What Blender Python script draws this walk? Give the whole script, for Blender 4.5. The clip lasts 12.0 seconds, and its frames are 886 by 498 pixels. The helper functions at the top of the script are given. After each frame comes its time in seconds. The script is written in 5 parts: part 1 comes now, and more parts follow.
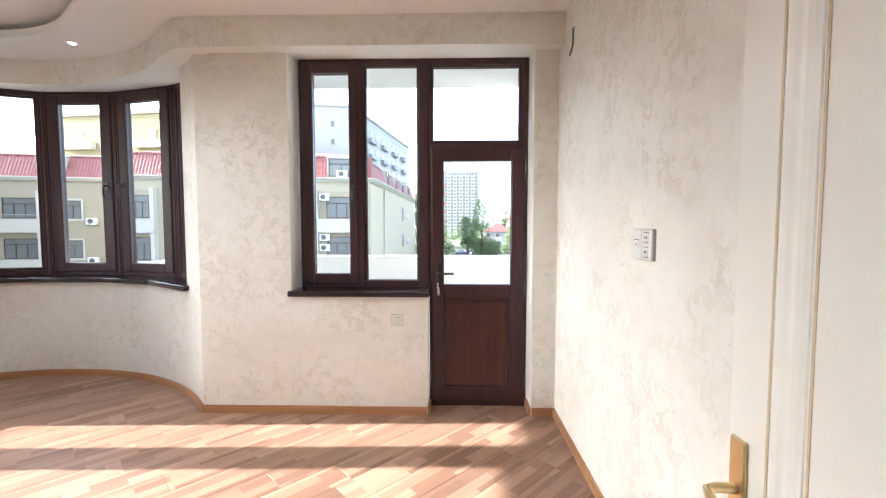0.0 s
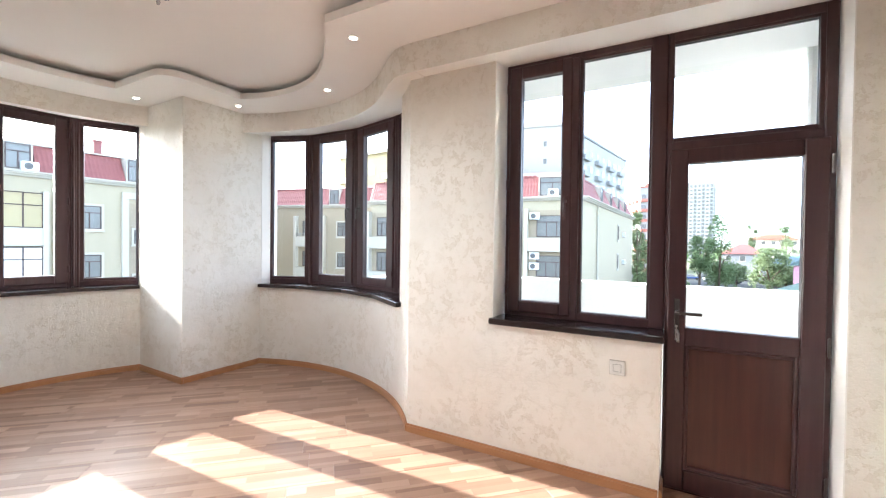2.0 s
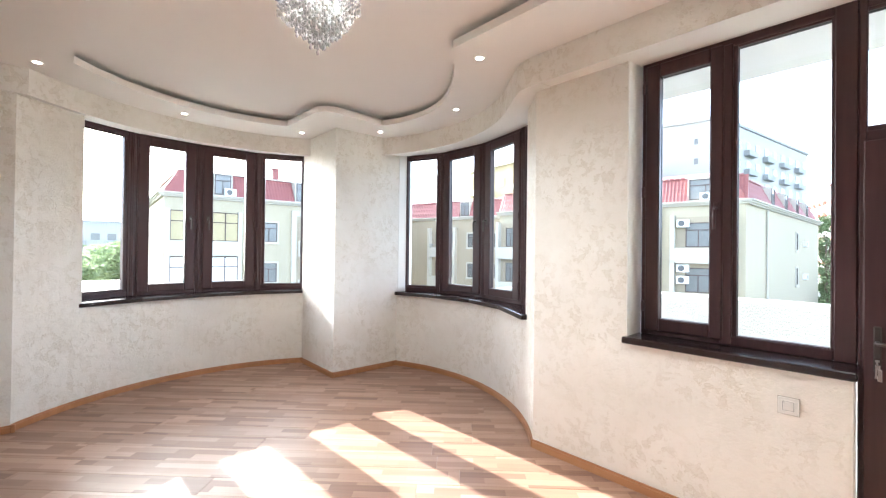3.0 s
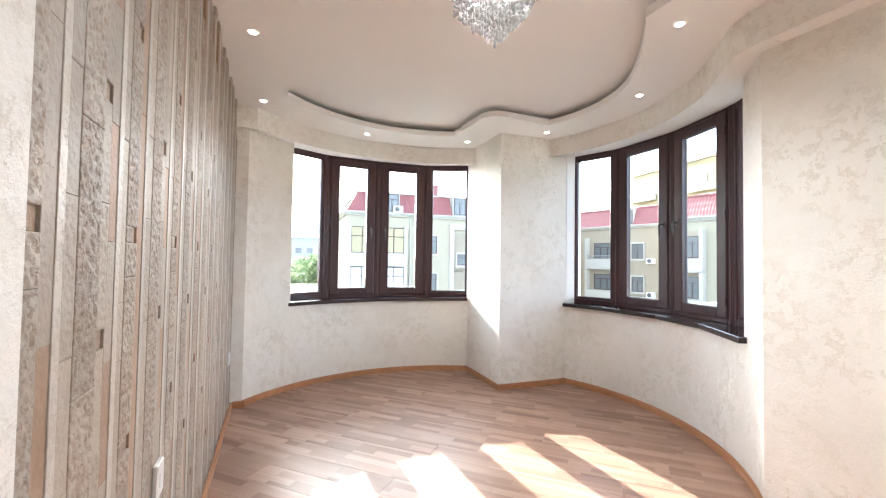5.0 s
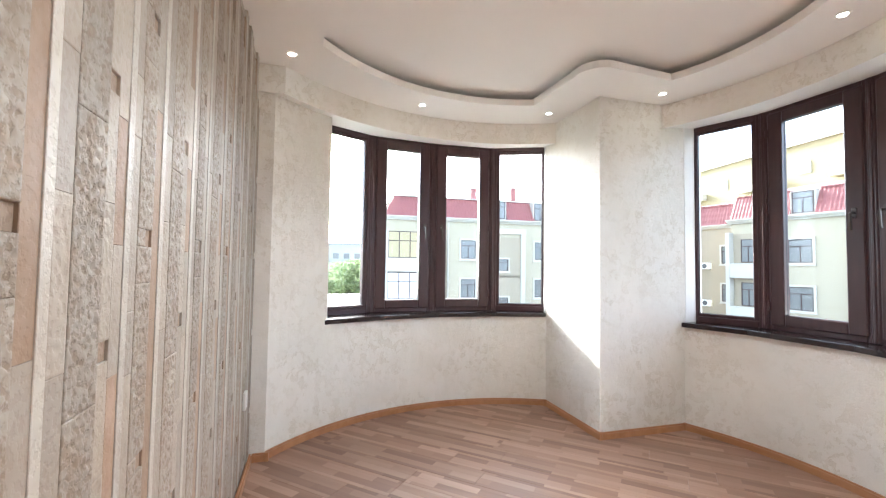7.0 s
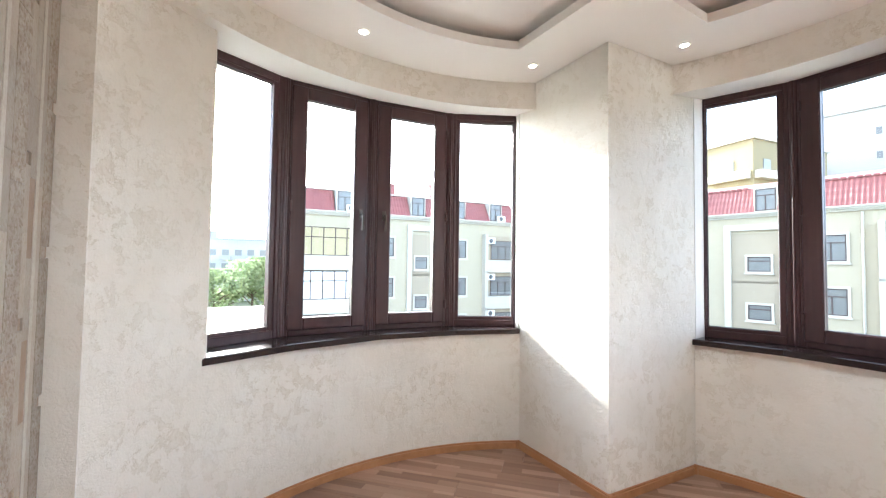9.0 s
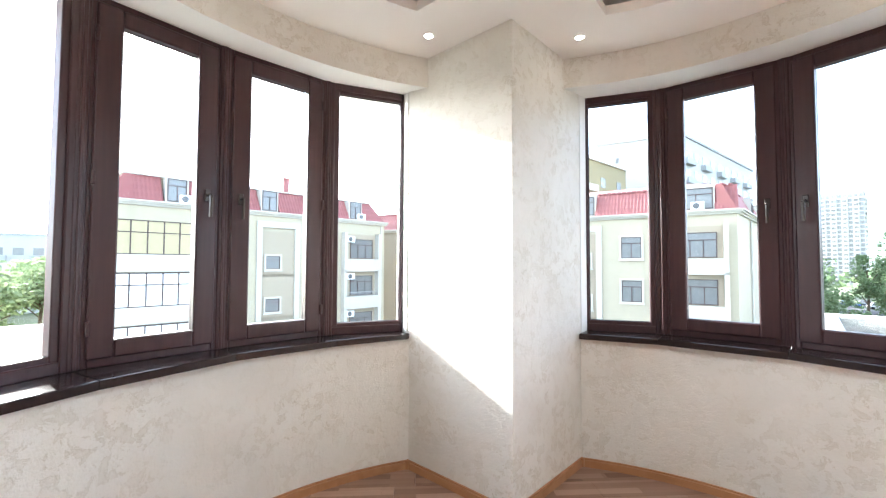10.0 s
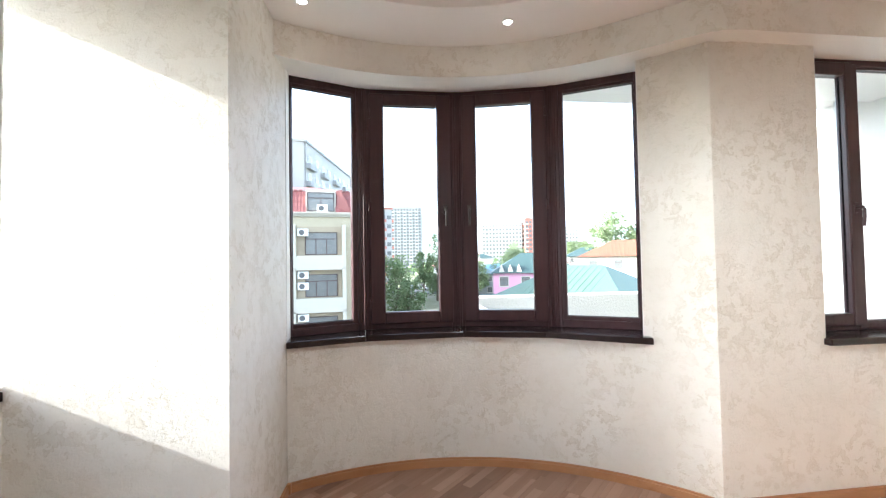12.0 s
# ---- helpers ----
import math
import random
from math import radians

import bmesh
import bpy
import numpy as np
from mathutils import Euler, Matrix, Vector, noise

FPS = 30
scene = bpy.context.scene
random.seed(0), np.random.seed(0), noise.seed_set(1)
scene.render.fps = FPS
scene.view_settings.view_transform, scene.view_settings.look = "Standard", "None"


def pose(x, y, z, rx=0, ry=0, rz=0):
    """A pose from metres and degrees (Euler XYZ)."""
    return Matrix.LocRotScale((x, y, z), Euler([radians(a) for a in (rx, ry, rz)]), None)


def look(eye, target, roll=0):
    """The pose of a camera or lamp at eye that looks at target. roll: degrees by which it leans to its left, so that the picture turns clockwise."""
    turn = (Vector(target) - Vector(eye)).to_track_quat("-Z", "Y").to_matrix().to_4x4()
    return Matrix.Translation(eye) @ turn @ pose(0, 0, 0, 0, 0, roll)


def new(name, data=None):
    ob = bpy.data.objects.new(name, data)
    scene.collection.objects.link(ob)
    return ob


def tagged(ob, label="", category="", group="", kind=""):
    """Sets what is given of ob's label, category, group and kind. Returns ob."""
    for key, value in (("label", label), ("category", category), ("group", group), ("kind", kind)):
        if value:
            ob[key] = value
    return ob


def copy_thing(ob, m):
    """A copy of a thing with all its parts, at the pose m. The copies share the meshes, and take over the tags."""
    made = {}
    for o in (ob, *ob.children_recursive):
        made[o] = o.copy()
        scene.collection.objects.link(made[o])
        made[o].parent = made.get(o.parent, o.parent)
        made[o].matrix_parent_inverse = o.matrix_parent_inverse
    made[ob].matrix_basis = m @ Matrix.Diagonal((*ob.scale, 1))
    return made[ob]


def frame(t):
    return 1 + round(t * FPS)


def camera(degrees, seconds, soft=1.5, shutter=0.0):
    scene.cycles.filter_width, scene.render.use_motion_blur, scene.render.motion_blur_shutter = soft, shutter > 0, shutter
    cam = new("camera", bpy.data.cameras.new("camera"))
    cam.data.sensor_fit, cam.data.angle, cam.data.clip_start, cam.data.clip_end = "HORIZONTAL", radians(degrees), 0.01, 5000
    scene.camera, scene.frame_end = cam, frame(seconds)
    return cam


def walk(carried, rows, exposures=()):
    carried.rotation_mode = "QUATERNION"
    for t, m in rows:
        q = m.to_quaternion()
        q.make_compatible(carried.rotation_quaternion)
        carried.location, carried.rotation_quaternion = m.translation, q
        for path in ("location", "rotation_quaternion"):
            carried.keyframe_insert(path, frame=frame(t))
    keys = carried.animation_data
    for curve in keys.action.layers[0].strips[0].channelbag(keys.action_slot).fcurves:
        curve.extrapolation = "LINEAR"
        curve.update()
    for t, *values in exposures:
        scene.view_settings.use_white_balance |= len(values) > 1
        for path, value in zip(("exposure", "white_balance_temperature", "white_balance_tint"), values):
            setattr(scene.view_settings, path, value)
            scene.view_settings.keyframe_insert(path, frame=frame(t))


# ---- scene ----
cam = camera(93.4, 12.0, 1.25)
PATH = [
    (0, (0.517, 0.01, 1.42), (0.47, 2.007, 1.308), -0.0),
    (0.5, (0.502, 0.203, 1.453), (0.276, 2.187, 1.346), -0.1),
    (1, (0.469, 0.322, 1.452), (-0.008, 2.262, 1.363), -0.1),
    (1.5, (0.422, 0.402, 1.439), (-0.297, 2.267, 1.382), 0.2),
    (2, (0.408, 0.441, 1.438), (-0.577, 2.182, 1.409), 0.7),
    (2.5, (0.421, 0.427, 1.449), (-0.827, 1.989, 1.442), 0.8),
    (3, (0.448, 0.438, 1.45), (-1.018, 1.799, 1.464), 0.7),
    (3.5, (0.452, 0.424, 1.455), (-1.16, 1.607, 1.48), 0.6),
    (5.5, (-0.073, 0.444, 1.39), (-1.953, 1.124, 1.465), 0.9),
    (6, (-0.38, 0.459, 1.393), (-2.273, 1.098, 1.478), 0.8),
    (6.5, (-0.664, 0.474, 1.397), (-2.571, 1.07, 1.48), 0.8),
    (8.5, (-1.867, 0.545, 1.41), (-3.699, 1.341, 1.493), 0.9),
    (9, (-2.127, 0.62, 1.431), (-3.872, 1.594, 1.509), 0.8),
    (9.5, (-2.354, 0.672, 1.408), (-3.965, 1.854, 1.498), 0.6),
    (10, (-2.599, 0.724, 1.416), (-3.923, 2.221, 1.495), 0.2),
    (10.5, (-2.804, 0.825, 1.442), (-3.794, 2.562, 1.506), -0.1),
    (11, (-3.0, 0.85, 1.475), (-3.624, 2.75, 1.515), -0.3),
    (11.5, (-3.135, 0.867, 1.442), (-3.314, 2.859, 1.5), -0.5),
    (12, (-3.196, 0.908, 1.429), (-2.952, 2.892, 1.483), -1.0),
]
walk(cam, [(t, look(eye, target, roll)) for t, eye, target, roll in PATH], exposures=[(0.0, 3.62, 6000, 5), (2.0, 3.8, 6000, 5), (6.0, 3.92, 5950, 5), (8.5, 3.94, 6000, 4), (10.8, 3.96, 6000, 4), (12.0, 3.6, 6050, 4)])

# ---- light ----
SUN_EL, SUN_AZ = 23.4, 268.0        # low sun in the west, shining along +x
world = bpy.data.worlds.new("sky")
scene.world = world
world.use_nodes = True
wn = world.node_tree
sky = wn.nodes.new("ShaderNodeTexSky")
sky.sky_type = "NISHITA"
sky.sun_disc = False
sky.sun_elevation, sky.sun_rotation = radians(SUN_EL), radians(SUN_AZ)
sky.air_density, sky.dust_density, sky.ozone_density = 0.5, 1.6, 1.0
haze = wn.nodes.new("ShaderNodeHueSaturation")      # milky late-summer haze
haze.inputs["Saturation"].default_value = 0.55
wn.links.new(sky.outputs[0], haze.inputs["Color"])
wn.links.new(haze.outputs[0], wn.nodes["Background"].inputs[0])
wn.nodes["Background"].inputs[1].default_value = 0.15
sun_data = bpy.data.lights.new("sun", "SUN")
sun_data.energy, sun_data.angle, sun_data.color = 1.95, radians(0.6), (1.0, 0.95, 0.87)
sun = new("sun", sun_data)
az, el = radians(SUN_AZ), radians(SUN_EL)
sun_way = Vector((-math.sin(az) * math.cos(el), -math.cos(az) * math.cos(el), -math.sin(el)))
sun.matrix_world = Matrix.Translation((-20, 0, 30)) @ sun_way.to_track_quat("-Z", "Y").to_matrix().to_4x4()


# ---- materials ----
def material(name, colour=(0.8, 0.8, 0.8), rough=0.5, metal=0.0, spec=0.5):
    m = bpy.data.materials.new(name)
    m.use_nodes = True
    b = m.node_tree.nodes["Principled BSDF"]
    b.inputs["Base Color"].default_value = (*colour, 1)
    b.inputs["Roughness"].default_value = rough
    b.inputs["Metallic"].default_value = metal
    b.inputs["Specular IOR Level"].default_value = spec
    return m, m.node_tree, b


def coords(nt, kind="world", scale=(1, 1, 1)):
    if kind == "world":
        src = nt.nodes.new("ShaderNodeNewGeometry").outputs["Position"]
    else:
        src = nt.nodes.new("ShaderNodeTexCoord").outputs["Object"]
    mp = nt.nodes.new("ShaderNodeMapping")
    mp.inputs["Scale"].default_value = scale
    nt.links.new(src, mp.inputs["Vector"])
    return mp.outputs["Vector"]


def noise_tex(nt, vec, scale, detail=4.0, rough=0.55, warp=0.0):
    n = nt.nodes.new("ShaderNodeTexNoise")
    n.inputs["Scale"].default_value, n.inputs["Detail"].default_value = scale, detail
    n.inputs["Roughness"].default_value, n.inputs["Distortion"].default_value = rough, warp
    nt.links.new(vec, n.inputs["Vector"])
    return n.outputs["Fac"]


def ramp(nt, fac, stops):
    r = nt.nodes.new("ShaderNodeValToRGB")
    while len(r.color_ramp.elements) < len(stops):
        r.color_ramp.elements.new(0.5)
    for e, (p, c) in zip(r.color_ramp.elements, stops):
        e.position = p
        e.color = (*c, 1) if isinstance(c, tuple) else (c, c, c, 1)
    nt.links.new(fac, r.inputs["Fac"])
    return r.outputs["Color"]


def mixed(nt, fac, a, b, how="MIX"):
    x = nt.nodes.new("ShaderNodeMix")
    x.data_type, x.blend_type = "RGBA", how
    for sock, v in ((x.inputs[0], fac), (x.inputs[6], a), (x.inputs[7], b)):
        if isinstance(v, (int, float)):
            sock.default_value = v
        elif isinstance(v, tuple):
            sock.default_value = (*v, 1)
        else:
            nt.links.new(v, sock)
    return x.outputs[2]


def bumped(nt, b, height, strength=0.3, distance=0.01, normal=None):
    n = nt.nodes.new("ShaderNodeBump")
    n.inputs["Strength"].default_value, n.inputs["Distance"].default_value = strength, distance
    nt.links.new(height, n.inputs["Height"])
    if normal:
        nt.links.new(normal, n.inputs["Normal"])
    nt.links.new(n.outputs["Normal"], b.inputs["Normal"])
    return n.outputs["Normal"]


def stucco_material(name, light, mid, dark):
    """Trowelled decorative plaster: soft clouds, torn flakes with crisp rims, fine grain."""
    m, nt, b = material(name, light, 0.5, 0, 0.2)
    v = coords(nt)
    cloud = noise_tex(nt, v, 1.9, 3, 0.5, 0.5)
    base = mixed(nt, ramp(nt, cloud, [(0.34, 0.0), (0.66, 1.0)]), light, mid)
    # torn flakes: patches with a ragged edge, in drifts
    flake = noise_tex(nt, v, 13.0, 9, 0.70, 0.35)
    where = noise_tex(nt, v, 2.3, 3, 0.55, 0.3)
    drift = ramp(nt, where, [(0.42, 0.10), (0.62, 0.72)])
    patch = mixed(nt, 1.0, ramp(nt, flake, [(0.535, 0.0), (0.555, 0.55), (0.62, 0.40), (0.72, 0.25)]), drift, "MULTIPLY")
    rim = mixed(nt, 1.0, ramp(nt, flake, [(0.525, 0.0), (0.545, 0.8), (0.566, 0.0)]), drift, "MULTIPLY")
    vein = noise_tex(nt, v, 21.0, 7, 0.7, 0.6)
    lines = mixed(nt, 1.0, ramp(nt, vein, [(0.53, 0.0), (0.55, 0.5), (0.575, 0.0)]), drift, "MULTIPLY")
    c1 = mixed(nt, patch, base, dark)
    c2 = mixed(nt, rim, c1, tuple(c * k for c, k in zip(dark, (0.84, 0.80, 0.74))))
    nt.links.new(mixed(nt, lines, c2, dark), b.inputs["Base Color"])
    grain = noise_tex(nt, v, 95, 4, 0.62, 0.2)
    n1 = bumped(nt, b, grain, 0.55, 0.005)
    n2 = bumped(nt, b, vein, 0.35, 0.008, n1)
    bumped(nt, b, ramp(nt, flake, [(0.50, 1.0), (0.57, 0.0), (0.75, 0.25)]), 0.35, 0.006, n2)
    nt.links.new(ramp(nt, flake, [(0.45, 0.46), (0.58, 0.68)]), b.inputs["Roughness"])
    return m


def plain_paint(name, colour, rough=0.6, amount=0.04, bump=0.05, scale=30, kind="world", deep=0.004):
    m, nt, b = material(name, colour, rough)
    v = coords(nt, kind)
    n = noise_tex(nt, v, 2.3, 4)
    lo = tuple(c * (1 - amount) for c in colour)
    nt.links.new(mixed(nt, n, colour, lo), b.inputs["Base Color"])
    bumped(nt, b, noise_tex(nt, v, scale, 3), bump, deep)
    return m


def wood_foil(name, dark, light, rough=0.33, axis=2, tight=30.0):
    m, nt, b = material(name, dark, rough)
    sc = [tight, tight, tight]
    sc[axis] = 1.6
    v = coords(nt, "world", tuple(sc))
    n = noise_tex(nt, v, 1.0, 5, 0.6, 0.12)
    nt.links.new(ramp(nt, n, [(0.2, dark), (0.85, light)]), b.inputs["Base Color"])
    bumped(nt, b, n, 0.08, 0.002)
    nt.links.new(ramp(nt, noise_tex(nt, coords(nt), 6.0, 3), [(0.3, rough - 0.02), (0.7, rough + 0.05)]), b.inputs["Roughness"])
    return m


def laminate_material():
    m, nt, b = material("laminate_oak", (0.4, 0.24, 0.14), 0.3, 0, 0.34)
    info = nt.nodes.new("ShaderNodeObjectInfo")
    tc = nt.nodes.new("ShaderNodeTexCoord").outputs["Object"]
    off = nt.nodes.new("ShaderNodeVectorMath")
    off.operation = "MULTIPLY_ADD"
    off.inputs[1].default_value = (1, 1, 1)
    comb = nt.nodes.new("ShaderNodeCombineXYZ")
    mul = nt.nodes.new("ShaderNodeMath")
    mul.operation = "MULTIPLY"
    mul.inputs[1].default_value = 37.0
    nt.links.new(info.outputs["Random"], mul.inputs[0])
    nt.links.new(mul.outputs[0], comb.inputs[0])
    nt.links.new(tc, off.inputs[0])
    nt.links.new(comb.outputs[0], off.inputs[2])
    br = nt.nodes.new("ShaderNodeTexBrick")
    br.offset, br.offset_frequency = 0.37, 2
    br.inputs["Scale"].default_value = 1.0
    br.inputs["Brick Width"].default_value, br.inputs["Row Height"].default_value = 0.43, 0.064
    br.inputs["Mortar Size"].default_value, br.inputs["Bias"].default_value = 0.0009, 0.0
    br.inputs["Color1"].default_value = (0.0, 0.0, 0.0, 1)
    br.inputs["Color2"].default_value = (1.0, 1.0, 1.0, 1)
    br.inputs["Mortar"].default_value = (0.2, 0.2, 0.2, 1)
    nt.links.new(off.outputs[0], br.inputs["Vector"])
    tone = ramp(nt, br.outputs["Color"], [(0.0, (0.238, 0.132, 0.092)), (0.45, (0.345, 0.205, 0.145)), (1.0, (0.44, 0.283, 0.205))])
    mp = nt.nodes.new("ShaderNodeMapping")
    mp.inputs["Scale"].default_value = (1.6, 30, 30)
    nt.links.new(off.outputs[0], mp.inputs["Vector"])
    # the grain slips from strip to strip
    sh = nt.nodes.new("ShaderNodeVectorMath")
    sh.operation = "MULTIPLY_ADD"
    sh.inputs[1].default_value = (9, 9, 9)
    nt.links.new(br.outputs["Color"], sh.inputs[0])
    nt.links.new(mp.outputs[0], sh.inputs[2])
    grain = noise_tex(nt, sh.outputs[0], 1.0, 5, 0.55, 0.0)
    g = ramp(nt, grain, [(0.22, (0.80, 0.77, 0.74)), (0.5, (0.95, 0.94, 0.93)), (0.75, (1.0, 1.0, 1.0))])
    col = mixed(nt, 0.8, tone, g, "MULTIPLY")
    hs = nt.nodes.new("ShaderNodeHueSaturation")
    vv = nt.nodes.new("ShaderNodeMapRange")
    vv.inputs[3].default_value, vv.inputs[4].default_value = 0.88, 1.1
    nt.links.new(info.outputs["Random"], vv.inputs[0])
    nt.links.new(vv.outputs[0], hs.inputs["Value"])
    nt.links.new(col, hs.inputs["Color"])
    nt.links.new(hs.outputs[0], b.inputs["Base Color"])
    nt.links.new(ramp(nt, noise_tex(nt, coords(nt), 3.0, 5), [(0.3, 0.33), (0.7, 0.43)]), b.inputs["Roughness"])
    bumped(nt, b, grain, 0.05, 0.001)
    return m


def stone_material(name, light, dark, pits, rough=0.52):
    """Cast travertine: pitted, streaked along its length."""
    m, nt, b = material(name, light, rough)
    info = nt.nodes.new("ShaderNodeObjectInfo").outputs["Random"]
    v = coords(nt, "world", (1, 1, 0.75))
    n = noise_tex(nt, v, 13, 5, 0.6, 0.2)
    c0 = mixed(nt, ramp(nt, n, [(0.38, 0.0), (0.66, 1.0)]), light, dark)
    hole = noise_tex(nt, coords(nt, "world", (1, 1, 0.9)), 78, 2, 0.5, 0.0)
    mask = ramp(nt, hole, [(0.50, 0.0), (0.60, pits)])
    c1 = mixed(nt, mask, c0, tuple(c * k for c, k in zip(dark, (0.82, 0.75, 0.70))))
    hs = nt.nodes.new("ShaderNodeHueSaturation")
    mr = nt.nodes.new("ShaderNodeMapRange")
    mr.inputs[3].default_value, mr.inputs[4].default_value = 0.84, 1.1
    nt.links.new(info, mr.inputs[0])
    nt.links.new(mr.outputs[0], hs.inputs["Value"])
    nt.links.new(c1, hs.inputs["Color"])
    nt.links.new(hs.outputs[0], b.inputs["Base Color"])
    inv = ramp(nt, hole, [(0.46, 1.0), (0.60, 1.0 - pits)])
    bumped(nt, b, inv, 0.4, 0.005)
    return m


def glass_material():
    m = bpy.data.materials.new("window_glass")
    m.use_nodes = True
    nt = m.node_tree
    nt.nodes.remove(nt.nodes["Principled BSDF"])
    out = nt.nodes["Material Output"]
    tr = nt.nodes.new("ShaderNodeBsdfTransparent")
    tr.inputs[0].default_value = (0.93, 0.96, 0.95, 1)
    gl = nt.nodes.new("ShaderNodeBsdfGlossy")
    gl.inputs["Roughness"].default_value = 0.02
    fr = nt.nodes.new("ShaderNodeFresnel")
    fr.inputs[0].default_value = 1.35
    mx = nt.nodes.new("ShaderNodeMixShader")
    for a, c in ((fr.outputs[0], mx.inputs[0]), (tr.outputs[0], mx.inputs[1]), (gl.outputs[0], mx.inputs[2]), (mx.outputs[0], out.inputs[0])):
        nt.links.new(a, c)
    return m


STUCCO = stucco_material("stucco", (0.83, 0.80, 0.75), (0.775, 0.735, 0.675), (0.63, 0.575, 0.49))
WHITE_PLASTER = plain_paint("white_plaster", (0.87, 0.85, 0.81), 0.7, 0.03, 0.06)
CEILING_PAINT = plain_paint("ceiling_paint", (0.90, 0.875, 0.845), 0.75, 0.03, 0.03)
FRAME = wood_foil("dark_walnut_foil", (0.038, 0.0155, 0.0185), (0.070, 0.030, 0.032), 0.34)
PANEL = wood_foil("walnut_panel", (0.052, 0.019, 0.016), (0.095, 0.036, 0.029), 0.3)
SILL = wood_foil("dark_sill", (0.018, 0.011, 0.012), (0.032, 0.019, 0.019), 0.14, 0)
SKIRT = wood_foil("oak_skirting", (0.37, 0.165, 0.075), (0.51, 0.26, 0.125), 0.35, 0, 14)
GASKET = material("black_rubber", (0.012, 0.012, 0.013), 0.6)[0]
LAMINATE = laminate_material()
GLASS = glass_material()
STONE_ROUGH = stone_material("travertine_rough", (0.391, 0.340, 0.284), (0.305, 0.241, 0.181), 0.62)
STONE_SMOOTH = stone_material("travertine_smooth", (0.403, 0.345, 0.286), (0.359, 0.297, 0.235), 0.25)
STONE_WHITE = stone_material("travertine_white", (0.516, 0.477, 0.421), (0.447, 0.400, 0.340), 0.35, 0.42)
STONE_ORANGE = stone_material("travertine_terracotta", (0.370, 0.258, 0.181), (0.310, 0.202, 0.129), 0.2)
STONE_BROWN = stone_material("travertine_brown", (0.370, 0.264, 0.185), (0.282, 0.194, 0.132), 0.4)
STONE_GROUT = plain_paint("grout", (0.52, 0.46, 0.39), 0.85, 0.15, 0.3)
WHITE_PLASTIC = plain_paint("white_plastic", (0.74, 0.73, 0.70), 0.28, 0.02, 0.0)
EDGE_GREY = material("edge_grey", (0.36, 0.33, 0.29), 0.5)[0]
DARK_PLASTIC = material("dark_plastic", (0.03, 0.03, 0.03), 0.5)[0]
DOOR_PAINT = plain_paint("cream_door_paint", (0.84, 0.81, 0.75), 0.35, 0.02, 0.02)
GILT = plain_paint("gilt_line", (0.66, 0.53, 0.36), 0.4, 0.1, 0.0)
BRASS = material("brass", (0.74, 0.60, 0.34), 0.3, 1.0)[0]
STEEL = material("steel", (0.75, 0.75, 0.76), 0.2, 1.0)[0]
BRONZE = material("dark_bronze", (0.10, 0.085, 0.08), 0.3, 0.9)[0]
CHROME = material("chrome", (0.85, 0.85, 0.87), 0.08, 1.0)[0]


# ---- building blocks ----
def part(name, bm, mat, parent=None, label=""):
    """Links a bmesh, modelled in world places, as one mesh under a thing (or as a thing)."""
    me = bpy.data.meshes.new(name)
    if parent is not None:
        root = parent
        while root.parent is not None:
            root = root.parent
        bm.transform(root.matrix_basis.inverted())
    bm.normal_update()
    bm.to_mesh(me)
    bm.free()
    for mt in (mat if isinstance(mat, (list, tuple)) else [mat]):
        me.materials.append(mt)
    ob = new(name, me)
    if parent is not None:
        ob.parent = parent
    if label:
        ob["label"] = label
    return ob


def thing(name, place, label, category, group="", kind=""):
    ob = new(name)
    ob.empty_display_size = 0.1
    ob.matrix_basis = place if isinstance(place, Matrix) else Matrix.Translation(place)
    return tagged(ob, label, category, group, kind)


def box(bm, lo, hi, m=None, bevel=0.0, mat=0):
    """An axis-aligned box from lo to hi, then moved by m."""
    vs = [bm.verts.new((x, y, z)) for x in (lo[0], hi[0]) for y in (lo[1], hi[1]) for z in (lo[2], hi[2])]
    fs = [bm.faces.new([vs[i] for i in q]) for q in ((0, 1, 3, 2), (4, 6, 7, 5), (0, 4, 5, 1), (2, 3, 7, 6), (0, 2, 6, 4), (1, 5, 7, 3))]
    for f in fs:
        f.material_index = mat
    if bevel:
        es = list({e for f in fs for e in f.edges})
        got = bmesh.ops.bevel(bm, geom=es, offset=bevel, segments=1, affect="EDGES", profile=0.5)
        vs = list({v for f in got["faces"] for v in f.verts} | {v for v in vs if v.is_valid})
    if m is not None:
        bmesh.ops.transform(bm, matrix=m, verts=[v for v in vs if v.is_valid])
    return bm


def boxed(lo, hi, m=None, bevel=0.0):
    return box(bmesh.new(), lo, hi, m, bevel)


def prism(plan, z0, z1, bm=None):
    """A solid of that plan (any simple polygon), from z0 to z1."""
    bm = bm or bmesh.new()
    area = sum(a[0] * b[1] - b[0] * a[1] for a, b in zip(plan, plan[1:] + plan[:1]))
    if area < 0:
        plan = plan[::-1]
    lo = [bm.verts.new((x, y, z0)) for x, y in plan]
    hi = [bm.verts.new((x, y, z1)) for x, y in plan]
    bottom, top = bm.faces.new(lo[::-1]), bm.faces.new(hi)
    n = len(plan)
    for i in range(n):
        bm.faces.new((lo[i], lo[(i + 1) % n], hi[(i + 1) % n], hi[i]))
    if n > 4:
        bmesh.ops.triangulate(bm, faces=[bottom, top])
    return bm


